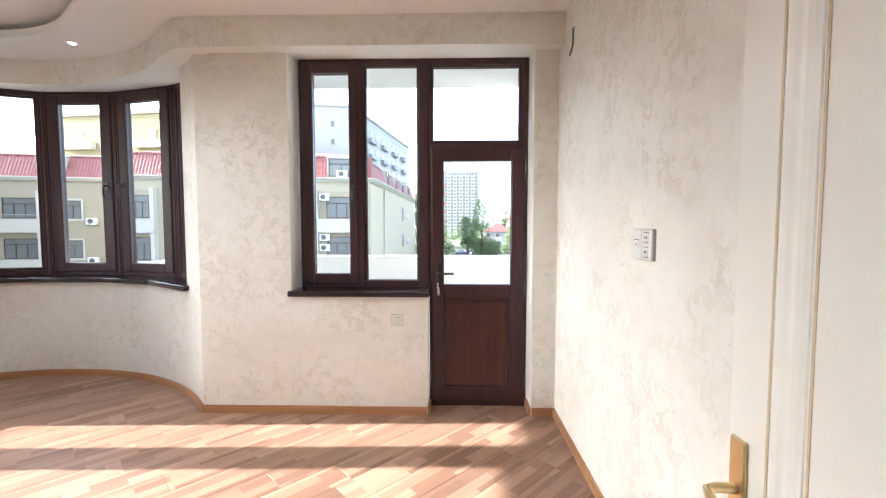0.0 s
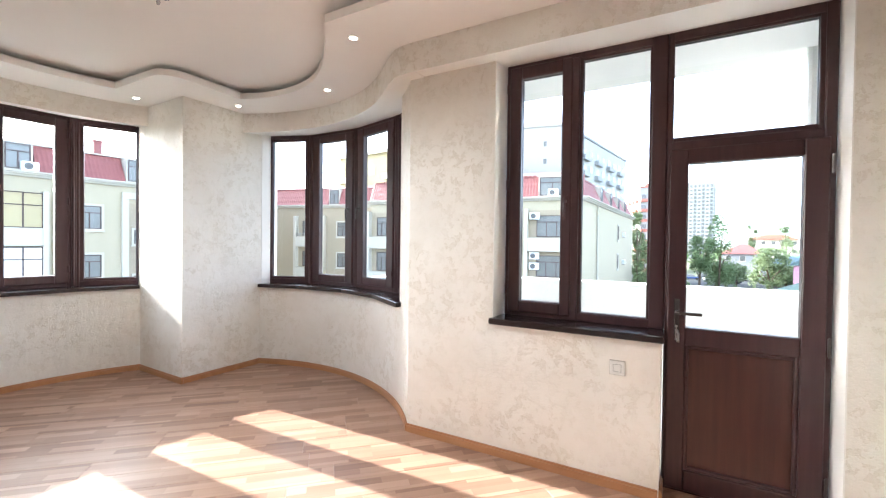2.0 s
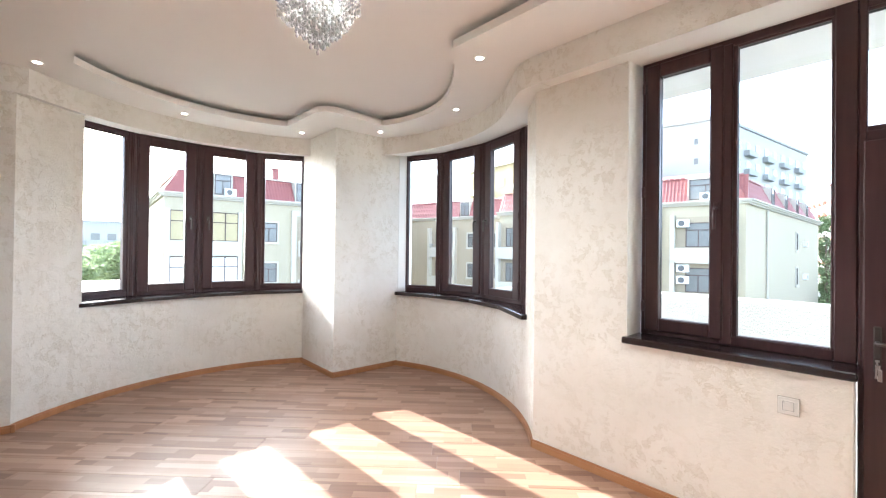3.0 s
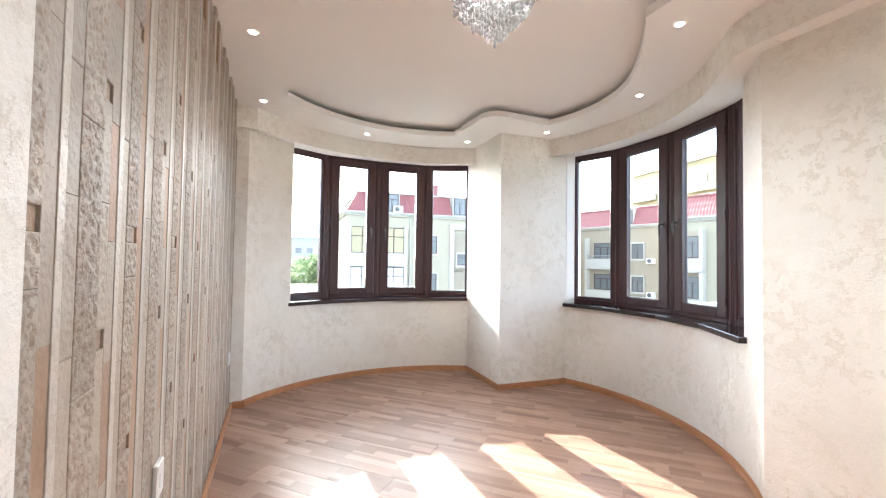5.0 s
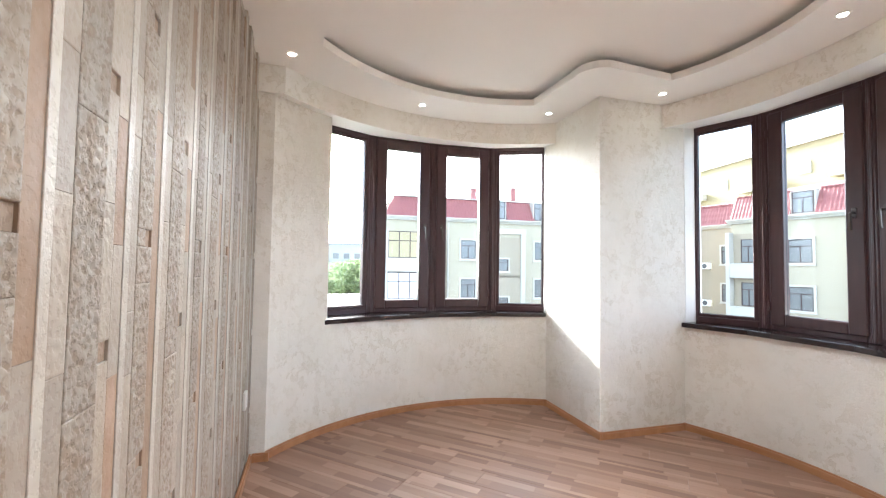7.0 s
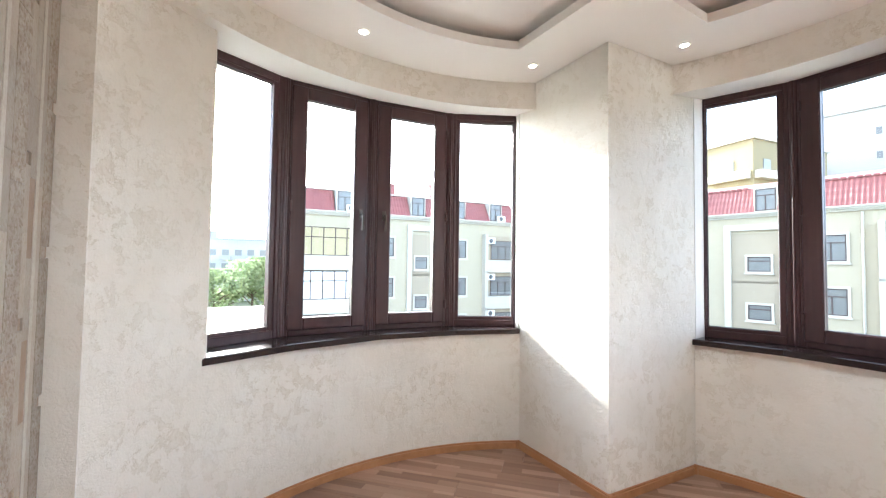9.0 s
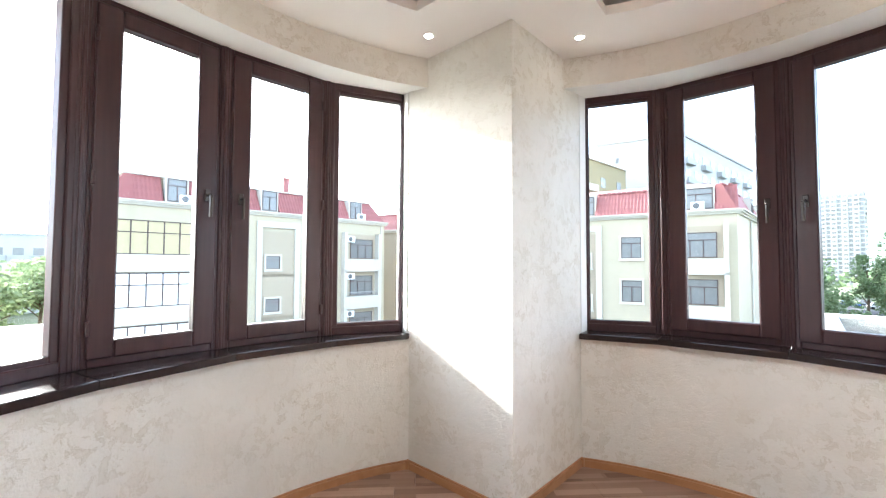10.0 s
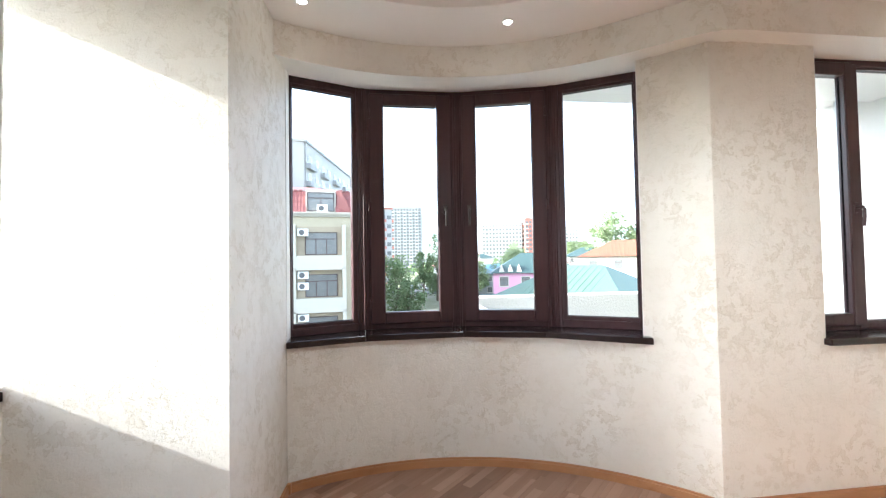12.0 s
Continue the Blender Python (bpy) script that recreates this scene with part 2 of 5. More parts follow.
def strip(line, inner, z0, z1, bm=None):
    """A solid between two plan lines of the same length, piece by piece."""
    bm = bm or bmesh.new()
    rows = [[bm.verts.new((x, y, z)) for x, y in ln] for ln, z in ((line, z0), (inner, z0), (inner, z1), (line, z1))]
    for a, b in zip(rows, rows[1:] + rows[:1]):
        for i in range(len(line) - 1):
            bm.faces.new((a[i], a[i + 1], b[i + 1], b[i]))
    bm.faces.new([r[0] for r in rows])
    bm.faces.new([r[-1] for r in rows][::-1])
    bmesh.ops.recalc_face_normals(bm, faces=bm.faces[:])
    return bm


def lathe(profile, steps=24, m=None, bm=None):
    """Turns (radius, z) pairs round z."""
    bm = bm or bmesh.new()
    rings = []
    for r, z in profile:
        rings.append([bm.verts.new((r * math.cos(2 * math.pi * k / steps), r * math.sin(2 * math.pi * k / steps), z)) for k in range(steps)])
    for a, b in zip(rings, rings[1:]):
        for k in range(steps):
            bm.faces.new((a[k], a[(k + 1) % steps], b[(k + 1) % steps], b[k]))
    bm.faces.new(rings[0][::-1])
    bm.faces.new(rings[-1])
    if m is not None:
        bmesh.ops.transform(bm, matrix=m, verts=[v for ring in rings for v in ring])
    return bm


def tube(points, radius, steps=8, bm=None):
    """A round bar along points."""
    bm = bm or bmesh.new()
    pts = [Vector(p) for p in points]
    rings = []
    for i, p in enumerate(pts):
        way = (pts[min(i + 1, len(pts) - 1)] - pts[max(i - 1, 0)]).normalized()
        side = way.cross(Vector((0, 0, 1)) if abs(way.z) < 0.9 else Vector((1, 0, 0))).normalized()
        up = side.cross(way)
        rings.append([bm.verts.new(p + radius * (math.cos(2 * math.pi * k / steps) * side + math.sin(2 * math.pi * k / steps) * up)) for k in range(steps)])
    for a, b in zip(rings, rings[1:]):
        for k in range(steps):
            bm.faces.new((a[k], a[(k + 1) % steps], b[(k + 1) % steps], b[k]))
    bm.faces.new(rings[0][::-1])
    bm.faces.new(rings[-1])
    bmesh.ops.recalc_face_normals(bm, faces=bm.faces[:])
    return bm


def arc(cx, cy, r, a0, a1, n):
    return [(cx + r * math.cos(radians(a0 + (a1 - a0) * i / n)), cy + r * math.sin(radians(a0 + (a1 - a0) * i / n))) for i in range(n + 1)]


def angle_at(c, p):
    return math.degrees(math.atan2(p[1] - c[1], p[0] - c[0])) % 360


def resample(line, n):
    d = [0.0]
    for a, b in zip(line, line[1:]):
        d.append(d[-1] + math.dist(a, b))
    return [(float(np.interp(d[-1] * i / n, d, [p[0] for p in line])), float(np.interp(d[-1] * i / n, d, [p[1] for p in line]))) for i in range(n + 1)]


def offset_line(line, dist):
    """The plan line moved to its left by dist."""
    out = []
    for i, p in enumerate(line):
        a, b = line[max(i - 1, 0)], line[min(i + 1, len(line) - 1)]
        w = Vector((b[0] - a[0], b[1] - a[1])).normalized()
        out.append((p[0] - w.y * dist, p[1] + w.x * dist))
    return out


# ---- plan ----
CEIL, FRIEZE, HEAD, SILL_Z = 2.857, 2.65, 2.69, 0.935
NORTH, EAST, STONE = 3.07, 1.275, 0.10           # wall faces
B1, R1 = (-2.884, 1.812), 2.106                  # west bay: centre and radius of its wall
B2, R2 = (-2.987, 1.733), 2.094                  # north bay
F1 = [(-4.886, 0.595), (-5.095, 1.040), (-5.144, 1.678), (-5.090, 2.331), (-4.850, 2.830)]   # window lines
F2 = [(-3.870, 3.780), (-3.391, 3.972), (-2.705, 3.982), (-2.029, 3.808), (-1.530, 3.530)]
COL = (-3.88, 2.77)                              # corner of the pillar between the bays
a1s, a1m, a1e = angle_at(B1, (-4.24, 0.20)), angle_at(B1, (-4.64, 0.60)), angle_at(B1, (-4.75, 2.795))
a2s, a2m, a2e = angle_at(B2, (-3.86, 3.645)), angle_at(B2, (-1.65, 3.34)), angle_at(B2, (-1.375, 3.07))


# ---- the shell of the room ----
def arc3(p, q, r, n):
    """A smooth arc through three plan points."""
    a = np.array([[2 * (q[0] - p[0]), 2 * (q[1] - p[1])], [2 * (r[0] - p[0]), 2 * (r[1] - p[1])]])
    b = np.array([q[0] ** 2 + q[1] ** 2 - p[0] ** 2 - p[1] ** 2, r[0] ** 2 + r[1] ** 2 - p[0] ** 2 - p[1] ** 2])
    c = np.linalg.solve(a, b)
    u, v, w = (math.degrees(math.atan2(k[1] - c[1], k[0] - c[0])) for k in (p, q, r))
    turn = (w - u + 180) % 360 - 180
    mid = (v - u + 180) % 360 - 180
    if turn * mid < 0:
        turn -= math.copysign(360, turn)
    return arc(c[0], c[1], math.hypot(p[0] - c[0], p[1] - c[1]), u, u + turn, n)


def setting(name, bm, mat, label, category):
    return tagged(part(name, bm, mat), label, category, "", "structure")


TOP = 3.25
OUT1, OUT2 = offset_line(F1, 0.16), offset_line(F2, 0.16)
WALL1_SIDE, WALL1 = arc(*B1, R1, a1s, a1m, 6), arc(*B1, R1, a1m, a1e, 26)
WALL2, WALL2_SIDE = arc(*B2, R2, a2s, a2m, 28), arc(*B2, R2, a2m, a2e, 5)

setting("wall_west_bay", prism(WALL1 + OUT1[::-1], -0.2, 0.895), STUCCO, "cream stucco curved wall under the west bay window", "wall")
setting("wall_north_bay", prism(WALL2 + OUT2[::-1], -0.2, 0.895), STUCCO, "cream stucco curved wall under the north bay window", "wall")
setting("wall_southwest", prism([(-4.22, -0.2), (-4.22, 0.20)] + WALL1_SIDE + [F1[0], OUT1[0], (-5.2, -0.2)], -0.2, TOP), STUCCO,
        "cream stucco curved wall beside the stone wall", "wall")
setting("wall_pillar", prism([WALL1[-1], COL, (-3.86, 3.645), F2[0], OUT2[0], (-4.5, 3.75), OUT1[-1], F1[-1]], -0.2, TOP), STUCCO,
        "cream stucco corner pillar between the two bay windows", "wall")
setting("wall_north_pier", prism(WALL2_SIDE + [(-0.69, NORTH), (-0.69, 3.42), (-1.38, 3.66), OUT2[-1], F2[-1]], -0.2, TOP), STUCCO,
        "cream stucco pier between bay window and balcony window", "wall")
setting("wall_north_breast", boxed((-0.69, NORTH, -0.2), (0.325, 3.42, 0.895)), STUCCO, "cream stucco wall under the balcony window", "wall")
setting("wall_north_end", boxed((1.105, NORTH, -0.2), (1.55, 3.42, TOP)), STUCCO, "cream stucco strip of wall beside the balcony door", "wall")
setting("wall_north_head", boxed((-0.69, 3.20, 2.71), (1.105, 3.42, TOP)), WHITE_PLASTER, "white plaster over the balcony window", "wall")
setting("wall_east", boxed((EAST, -0.2, -0.2), (1.55, NORTH, TOP)), STUCCO, "cream stucco wall with torn flakes", "wall")
setting("wall_south", prism([(-4.22, -0.2), (-4.22, 0.078), (-0.62, 0.078), (-0.62, -0.2)], -0.2, TOP), STONE_GROUT, "wall behind the stone strips", "wall")
south = boxed((-0.62, -0.2, -0.2), (0.20, STONE, TOP))
box(south, (1.12, -0.2, -0.2), (1.55, STONE, TOP))
box(south, (0.20, -0.2, 2.12), (1.12, STONE, TOP))
setting("wall_doorway", south, STUCCO, "plain wall round the entrance doorway", "wall")
hall = boxed((-0.9, -2.6, -0.2), (-0.7, -0.2, TOP))
box(hall, (1.75, -2.6, -0.2), (1.95, -0.2, TOP))
box(hall, (-0.9, -2.8, -0.2), (1.95, -2.6, TOP))
setting("wall_hall", hall, STUCCO, "plain hall walls outside the doorway", "wall")

# white plaster reveals of the openings
REVEAL = "white plaster window reveal"
for a, b in (((-4.775, 2.800), (-4.852, 2.834)), ((-3.862, 3.655), (-3.872, 3.785)), (WALL2_SIDE[0], F2[-1]), (WALL1_SIDE[-1], F1[0])):
    w = Vector((b[0] - a[0], b[1] - a[1])).normalized()
    cen = Vector((-3.2, 2.0)) - Vector(a)
    nrm = Vector((-w.y, w.x))
    side = nrm if nrm.dot(cen) > 0 else -nrm
    if a == WALL2_SIDE[0] or a == WALL1_SIDE[-1]:
        ref = Vector((F2[0] if a == WALL2_SIDE[0] else F1[-1])) - Vector(a)
        side = nrm if nrm.dot(ref) > 0 else -nrm
    s = side * 0.005
    rv = bmesh.new()
    prism([a, b, (b[0] + s.x, b[1] + s.y), (a[0] + s.x, a[1] + s.y)], 0.895, 2.75, rv)
    setting("window_reveal", rv, WHITE_PLASTER, REVEAL, "trim")
for lo, hi in (((-0.69, NORTH + 0.002, 0.937), (-0.684, 3.26, 2.72)), ((1.099, NORTH + 0.002, 0.0), (1.105, 3.26, 2.72)), ((0.319, NORTH + 0.002, 0.0), (0.331, 3.26, 0.893))):
    setting("window_reveal", boxed(lo, hi), WHITE_PLASTER, REVEAL, "trim")


def frieze(name, inner, outer, label):
    """A beam under the ceiling: stucco front, white sloping soffit."""
    n = 44
    inner, outer = resample(inner, n), resample(outer, n)
    bm = bmesh.new()
    rows = [[bm.verts.new((*p, z)) for p in line] for line, z in ((inner, TOP - 0.1), (inner, FRIEZE), (outer, HEAD), (outer, TOP - 0.1))]
    for k, (a, b) in enumerate(zip(rows, rows[1:] + rows[:1])):
        for i in range(n):
            f = bm.faces.new((a[i], a[i + 1], b[i + 1], b[i]))
            f.material_index = 1 if k == 1 else 0
    bm.faces.new([r[0] for r in rows])
    bm.faces.new([r[-1] for r in rows][::-1])
    bmesh.ops.recalc_face_normals(bm, faces=bm.faces[:])
    ob = part(name, bm, [STUCCO, WHITE_PLASTER])
    return tagged(ob, label, "beam", "", "structure")


FR1 = arc3((-4.19, 0.265), (-4.835, 1.55), (-4.565, 2.80), 30)
FR2 = arc3((-3.87, 3.41), (-2.75, 3.63), (-1.70, 3.15), 30) + [(-1.60, 3.07), (-1.52, 3.005), (-1.45, 2.955), (-1.36, 2.925), (-1.25, 2.92)]
frieze("frieze_west_bay", FR1, [(-4.60, 0.10)] + F1 + [(-4.86, 2.84)], "cream stucco curved beam over the west bay window")
frieze("frieze_north_bay", FR2, F2 + [(-1.25, 3.40)], "cream stucco curved beam over the north bay window")
frieze("frieze_north", [(-1.25, 2.92), (EAST + 0.1, 2.92)], [(-1.25, 3.27), (EAST + 0.1, 3.27)], "cream stucco straight beam over the balcony window")
setting("frieze_corner", prism([(-4.195, 0.0), (-4.195, 0.265), (-4.5, 0.3), (-4.5, 0.0)], FRIEZE, TOP - 0.1), STUCCO, "short stucco beam end at the stone wall", "beam")

# stepped ceiling: a dropped border with a curving edge, a raised field above it
TRAY = ([(0.45, 0.52), (-3.80, 0.52)] + arc3((-3.80, 0.52), (-4.36, 1.62), (-4.245, 2.355), 24)[1:] + [(-3.72, 2.36)]
        + arc3((-3.66, 2.362), (-3.48, 2.41), (-3.425, 2.56), 8) + [(-3.455, 3.095)]
        + arc3((-3.455, 3.095), (-2.85, 3.205), (-2.20, 2.95), 20)[1:] + arc3((-2.16, 2.925), (-1.84, 2.655), (-1.62, 2.43), 10) + [(0.45, 2.43)])


def dropped_border():
    bm = bmesh.new()
    outline = [(-5.6, -0.2), (1.55, -0.2), (1.55, 4.3), (-5.6, 4.3)]
    for z in (CEIL, CEIL + 0.055):
        loops = []
        for loop in (outline, TRAY):
            vs = [bm.verts.new((x, y, z)) for x, y in loop]
            loops.append([bm.edges.new((vs[i], vs[(i + 1) % len(vs)])) for i in range(len(vs))])
        bmesh.ops.triangle_fill(bm, edges=loops[0] + loops[1], use_beauty=True)
    n = len(TRAY)
    lo = [bm.verts.new((x, y, CEIL)) for x, y in TRAY]
    hi = [bm.verts.new((x, y, CEIL + 0.055)) for x, y in TRAY]
    for i in range(n):
        bm.faces.new((lo[i], hi[i], hi[(i + 1) % n], lo[(i + 1) % n]))
    return bm


def loft_ceiling():
    bm = boxed((-5.6, -2.8, CEIL + 0.115), (1.95, 4.3, CEIL + 0.3))
    # the step above the lip that closes the gap behind it
    shape = [Vector(p) for p in TRAY]
    mid = Vector((-2.0, 1.5))
    back = [(p + (p - mid).normalized() * 0.16) for p in shape]
    n = len(back)
    lo = [bm.verts.new((p.x, p.y, CEIL + 0.05)) for p in back]
    hi = [bm.verts.new((p.x, p.y, CEIL + 0.12)) for p in back]
    for i in range(n):
        bm.faces.new((lo[i], hi[i], hi[(i + 1) % n], lo[(i + 1) % n]))
    return bm


setting("ceiling_border", dropped_border(), CEILING_PAINT, "dropped pale ceiling border with a curving edge", "ceiling")
setting("ceiling", loft_ceiling(), CEILING_PAINT, "raised pale ceiling field", "ceiling")
# out of view: added above the ceiling so no daylight leaks in
setting("roof_slab", boxed((-5.9, -3.0, TOP - 0.05), (2.1, 4.6, TOP + 0.25)), CEILING_PAINT, "unseen slab added over the room to keep light out", "roof")


# skirting boards
def skirting(line, label="oak skirting board along the wall"):
    inner = offset_line(line, -0.017)
    bm = strip(line, inner, 0.004, 0.050)
    strip(line, offset_line(line, -0.010), 0.049, 0.062, bm)
    setting("baseboard", bm, SKIRT, label, "baseboard")


WALL1_ALL, WALL2_ALL = arc(*B1, R1, a1s, a1e, 30), arc(*B2, R2, a2s, a2e, 32)
skirting([(-0.65, STONE), (-4.215, STONE)], "oak skirting board under the stone wall")
skirting([(-4.22, STONE + 0.017), (-4.22, 0.20), WALL1_ALL[0]])
skirting(WALL1_ALL, "curved oak skirting board in the west bay")
skirting([WALL1_ALL[-1], COL])
skirting([COL, (-3.86, 3.645)])
skirting(WALL2_ALL, "curved oak skirting board in the north bay")
skirting([WALL2_ALL[-1], (0.325, NORTH)])
skirting([(0.331, NORTH), (0.331, 3.245)], "oak skirting board in the door reveal")
skirting([(1.099, 3.245), (1.099, NORTH)], "oak skirting board in the door reveal")
skirting([(1.105, NORTH), (EAST, NORTH)])
skirting([(EAST, NORTH), (EAST, STONE)])
for px, py in ((-4.205, 0.215), (-4.735, 2.775), (-3.845, 3.622), (-3.866, 2.762)):
    setting("trim", boxed((px - 0.013, py - 0.013, 0.004), (px + 0.013, py + 0.013, 0.068), None, 0.004), SKIRT, "small oak skirting corner post", "trim")


# ---- windows ----
def seg_frame(a, b):
    """The pose of a window segment: x along it, y outwards, z up, origin at a."""
    w = Vector((b[0] - a[0], b[1] - a[1], 0))
    u = w.normalized()
    out = Vector((-u.y, u.x, 0))
    m = Matrix((u, out, Vector((0, 0, 1)))).transposed().to_4x4()
    return Matrix.Translation((a[0], a[1], 0)) @ m, w.length


def ring_frame(x0, x1, z0, z1, wl, wr, wb, wt, y0, y1, m, bevel=0.006):
    """Four mitre-like rails round an opening."""
    bm = bmesh.new()
    box(bm, (x0, y0, z0), (x0 + wl, y1, z1), m, bevel)
    box(bm, (x1 - wr, y0, z0), (x1, y1, z1), m, bevel)
    box(bm, (x0 + wl - 0.002, y0 + 0.001, z0), (x1 - wr + 0.002, y1, z0 + wb), m, bevel)
    box(bm, (x0 + wl - 0.002, y0 + 0.001, z1 - wt), (x1 - wr + 0.002, y1, z1), m, bevel)
    return bm


def glazing(parent, x0, x1, z0, z1, y, m):
    sheet = bmesh.new()
    sheet.faces.new([sheet.verts.new(m @ Vector(q)) for q in ((x0, y, z0), (x1, y, z0), (x1, y, z1), (x0, y, z1))])
    p = part("pane", sheet, GLASS, parent, "clear window glass")
    p.visible_shadow = False
    bm = bmesh.new()
    for lo, hi in (((x0, z0), (x0 + 0.005, z1)), ((x1 - 0.005, z0), (x1, z1)), ((x0 + 0.005, z0), (x1 - 0.005, z0 + 0.005)), ((x0 + 0.005, z1 - 0.005), (x1 - 0.005, z1))):
        box(bm, (lo[0], y - 0.004, lo[1]), (hi[0], y + 0.008, hi[1]), m)
    part("gasket", bm, GASKET, parent, "black rubber seal")


def lever_handle(parent, x, z, y, m, mat, turn=-1):
    """A window handle: back plate, neck and hanging lever."""
    bm = boxed((x - 0.015, y - 0.010, z - 0.035), (x + 0.015, y, z + 0.035), m, 0.004)
    tube([m @ Vector(p) for p in ((x, y - 0.008, z), (x, y - 0.045, z), (x, y - 0.052, z - 0.012), (x, y - 0.052, z - 0.06), (x, y - 0.046, z - 0.12))], 0.009, 8, bm)
    part("handle", bm, mat, parent, "bronze window handle")


def hinge(parent, x, z, y, m):
    part("hinge", boxed((x - 0.009, y - 0.016, z - 0.035), (x + 0.009, y, z + 0.035), m, 0.004), FRAME, parent)


def bay_window(name, line, kinds, label, wall_line, ends):
    root = thing(name, (line[2][0], line[2][1], SILL_Z), label, "window", "", "structure")
    z0, z1 = SILL_Z, HEAD + 0.01
    for i, (a, b) in enumerate(zip(line, line[1:])):
        m, w = seg_frame(a, b)
        el, er = (0.018 if i == 0 else 0.05), (0.018 if i == len(line) - 2 else 0.05)   # end stiles lie behind the plaster
        frame_part = part("window_frame", ring_frame(0.0, w, z0, z1, el, er, 0.055, 0.055, 0.0, 0.075, m), FRAME, root)
        if kinds[i] == "fixed":
            # slim bead round fixed glass
            part("bead", ring_frame(el - 0.005, w - er + 0.005, z0 + 0.05, z1 - 0.05, 0.038 if el > 0.02 else 0.012, 0.038 if er > 0.02 else 0.012, 0.03, 0.024, 0.012, 0.06, m, 0.004), FRAME, frame_part)
            glazing(frame_part, el + (0.026 if el > 0.02 else 0.006), w - er - (0.026 if er > 0.02 else 0.006), z0 + 0.078, z1 - 0.072, 0.034, m)
        else:
            sash = part("sash", ring_frame(0.04, w - 0.04, z0 + 0.04, z1 - 0.04, 0.107, 0.107, 0.085, 0.085, -0.016, 0.05, m, 0.008), FRAME, root, "dark walnut opening sash")
            glazing(sash, 0.142, w - 0.142, z0 + 0.12, z1 - 0.12, 0.02, m)
            hx = w - 0.093 if kinds[i] == "right" else 0.093
            lever_handle(sash, hx, 1.80, -0.016, m, BRONZE)
            for hz in (1.12, 1.82, 2.50):
                hinge(sash, 0.043 if kinds[i] == "right" else w - 0.043, hz, -0.016, m)
    # ribbed posts that cover the joints
    for i, p in enumerate(line[1:-1], 1):
        a, b = line[i - 1], line[i + 1]
        m, w = seg_frame(a, b)
        m.translation = Vector((p[0], p[1], 0))
        bm = boxed((-0.026, -0.010, z0 + 0.002), (0.026, 0.08, z1 - 0.004), m, 0.006)
        box(bm, (-0.009, -0.018, z0 + 0.003), (0.009, -0.006, z1 - 0.006), m, 0.004)
        part("post", bm, FRAME, root)
    # sill boards, mitred at each joint
    back = offset_line(line, 0.02)
    front = []
    for i, p in enumerate(line):
        near = min(wall_line, key=lambda q: math.dist(q, p))
        d = Vector((near[0] - p[0], near[1] - p[1]))
        d = d.normalized() * (d.length + 0.045)
        front.append((p[0] + d.x, p[1] + d.y))
    front[0], front[-1] = ends
    for i in range(len(line) - 1):
        q = [Vector(front[i]), Vector(front[i + 1]), Vector(back[i + 1]), Vector(back[i])]
        gap = (q[1] - q[0]).normalized() * 0.0012
        plan = [tuple(q[0] + gap), tuple(q[1] - gap), tuple(q[2] - gap), tuple(q[3] + gap)]
        bm = prism(plan, 0.897, 0.937)
        rim = [e for e in bm.edges if abs(e.verts[0].co.z - e.verts[1].co.z) < 1e-5 and e.verts[0].co.z > 0.93]
        bmesh.ops.bevel(bm, geom=rim, offset=0.006, segments=2, affect="EDGES", profile=0.5)
        part("window_sill", bm, SILL, root, "glossy dark sill board")
    return root


bay_window("window_1", F1, ["fixed", "right", "left", "fixed"], "dark walnut four-light west bay window with closed sashes", WALL1, ((-4.585, 0.550), (-4.742, 2.79)))
bay_window("window_2", F2, ["fixed", "right", "left", "fixed"], "dark walnut four-light north bay window with closed sashes", WALL2, ((-3.852, 3.60), (-1.635, 3.265)))

# balcony window and door in one frame
m0 = Matrix.Translation((0, 3.25, 0))
w3 = thing("window_3", (-0.17, 3.25, SILL_Z), "dark walnut balcony window beside the door, sash closed", "window", "", "structure")
part("window_frame", ring_frame(-0.672, 0.335, 0.935, 2.70, 0.05, 0.085, 0.055, 0.055, 0.0, 0.075, m0), FRAME, w3)
mull = part("mullion", boxed((-0.232, -0.006, 0.94), (-0.172, 0.07, 2.66), m0, 0.006), FRAME, w3)
s3 = part("sash", ring_frame(-0.645, -0.215, 0.965, 2.665, 0.085, 0.068, 0.08, 0.085, -0.018, 0.05, m0, 0.008), FRAME, w3, "dark walnut narrow opening sash")
glazing(s3, -0.565, -0.278, 1.04, 2.585, 0.02, m0)
lever_handle(s3, -0.245, 1.72, -0.018, m0, FRAME)
for hz in (1.12, 1.85, 2.52):
    hinge(s3, -0.652, hz, -0.018, m0)
part("bead", ring_frame(-0.178, 0.262, 0.965, 2.66, 0.026, 0.024, 0.03, 0.026, 0.012, 0.06, m0, 0.004), FRAME, w3)
glazing(w3, -0.155, 0.242, 0.99, 2.638, 0.034, m0)
bm = boxed((-0.70, NORTH - 0.045, 0.897), (0.345, 3.262, 0.937), None, 0.006)
part("window_sill", bm, SILL, w3, "glossy dark sill board")

d1 = thing("door_1", (0.71, 3.25, 0.0), "dark walnut glazed balcony door, closed, keys in the lock", "door", "", "structure")
fr = ring_frame(0.336, 1.092, 0.003, 2.70, 0.03, 0.05, 0.012, 0.06, 0.0, 0.075, m0)
box(fr, (0.36, 0.0, 1.985), (1.045, 0.075, 2.05), m0, 0.006)
part("door_frame", fr, FRAME, d1)
tr = part("bead", ring_frame(0.335, 1.052, 2.045, 2.65, 0.03, 0.032, 0.03, 0.025, 0.012, 0.06, m0, 0.004), FRAME, d1, "fixed light over the door")
glazing(tr, 0.362, 1.023, 2.072, 2.628, 0.034, m0)
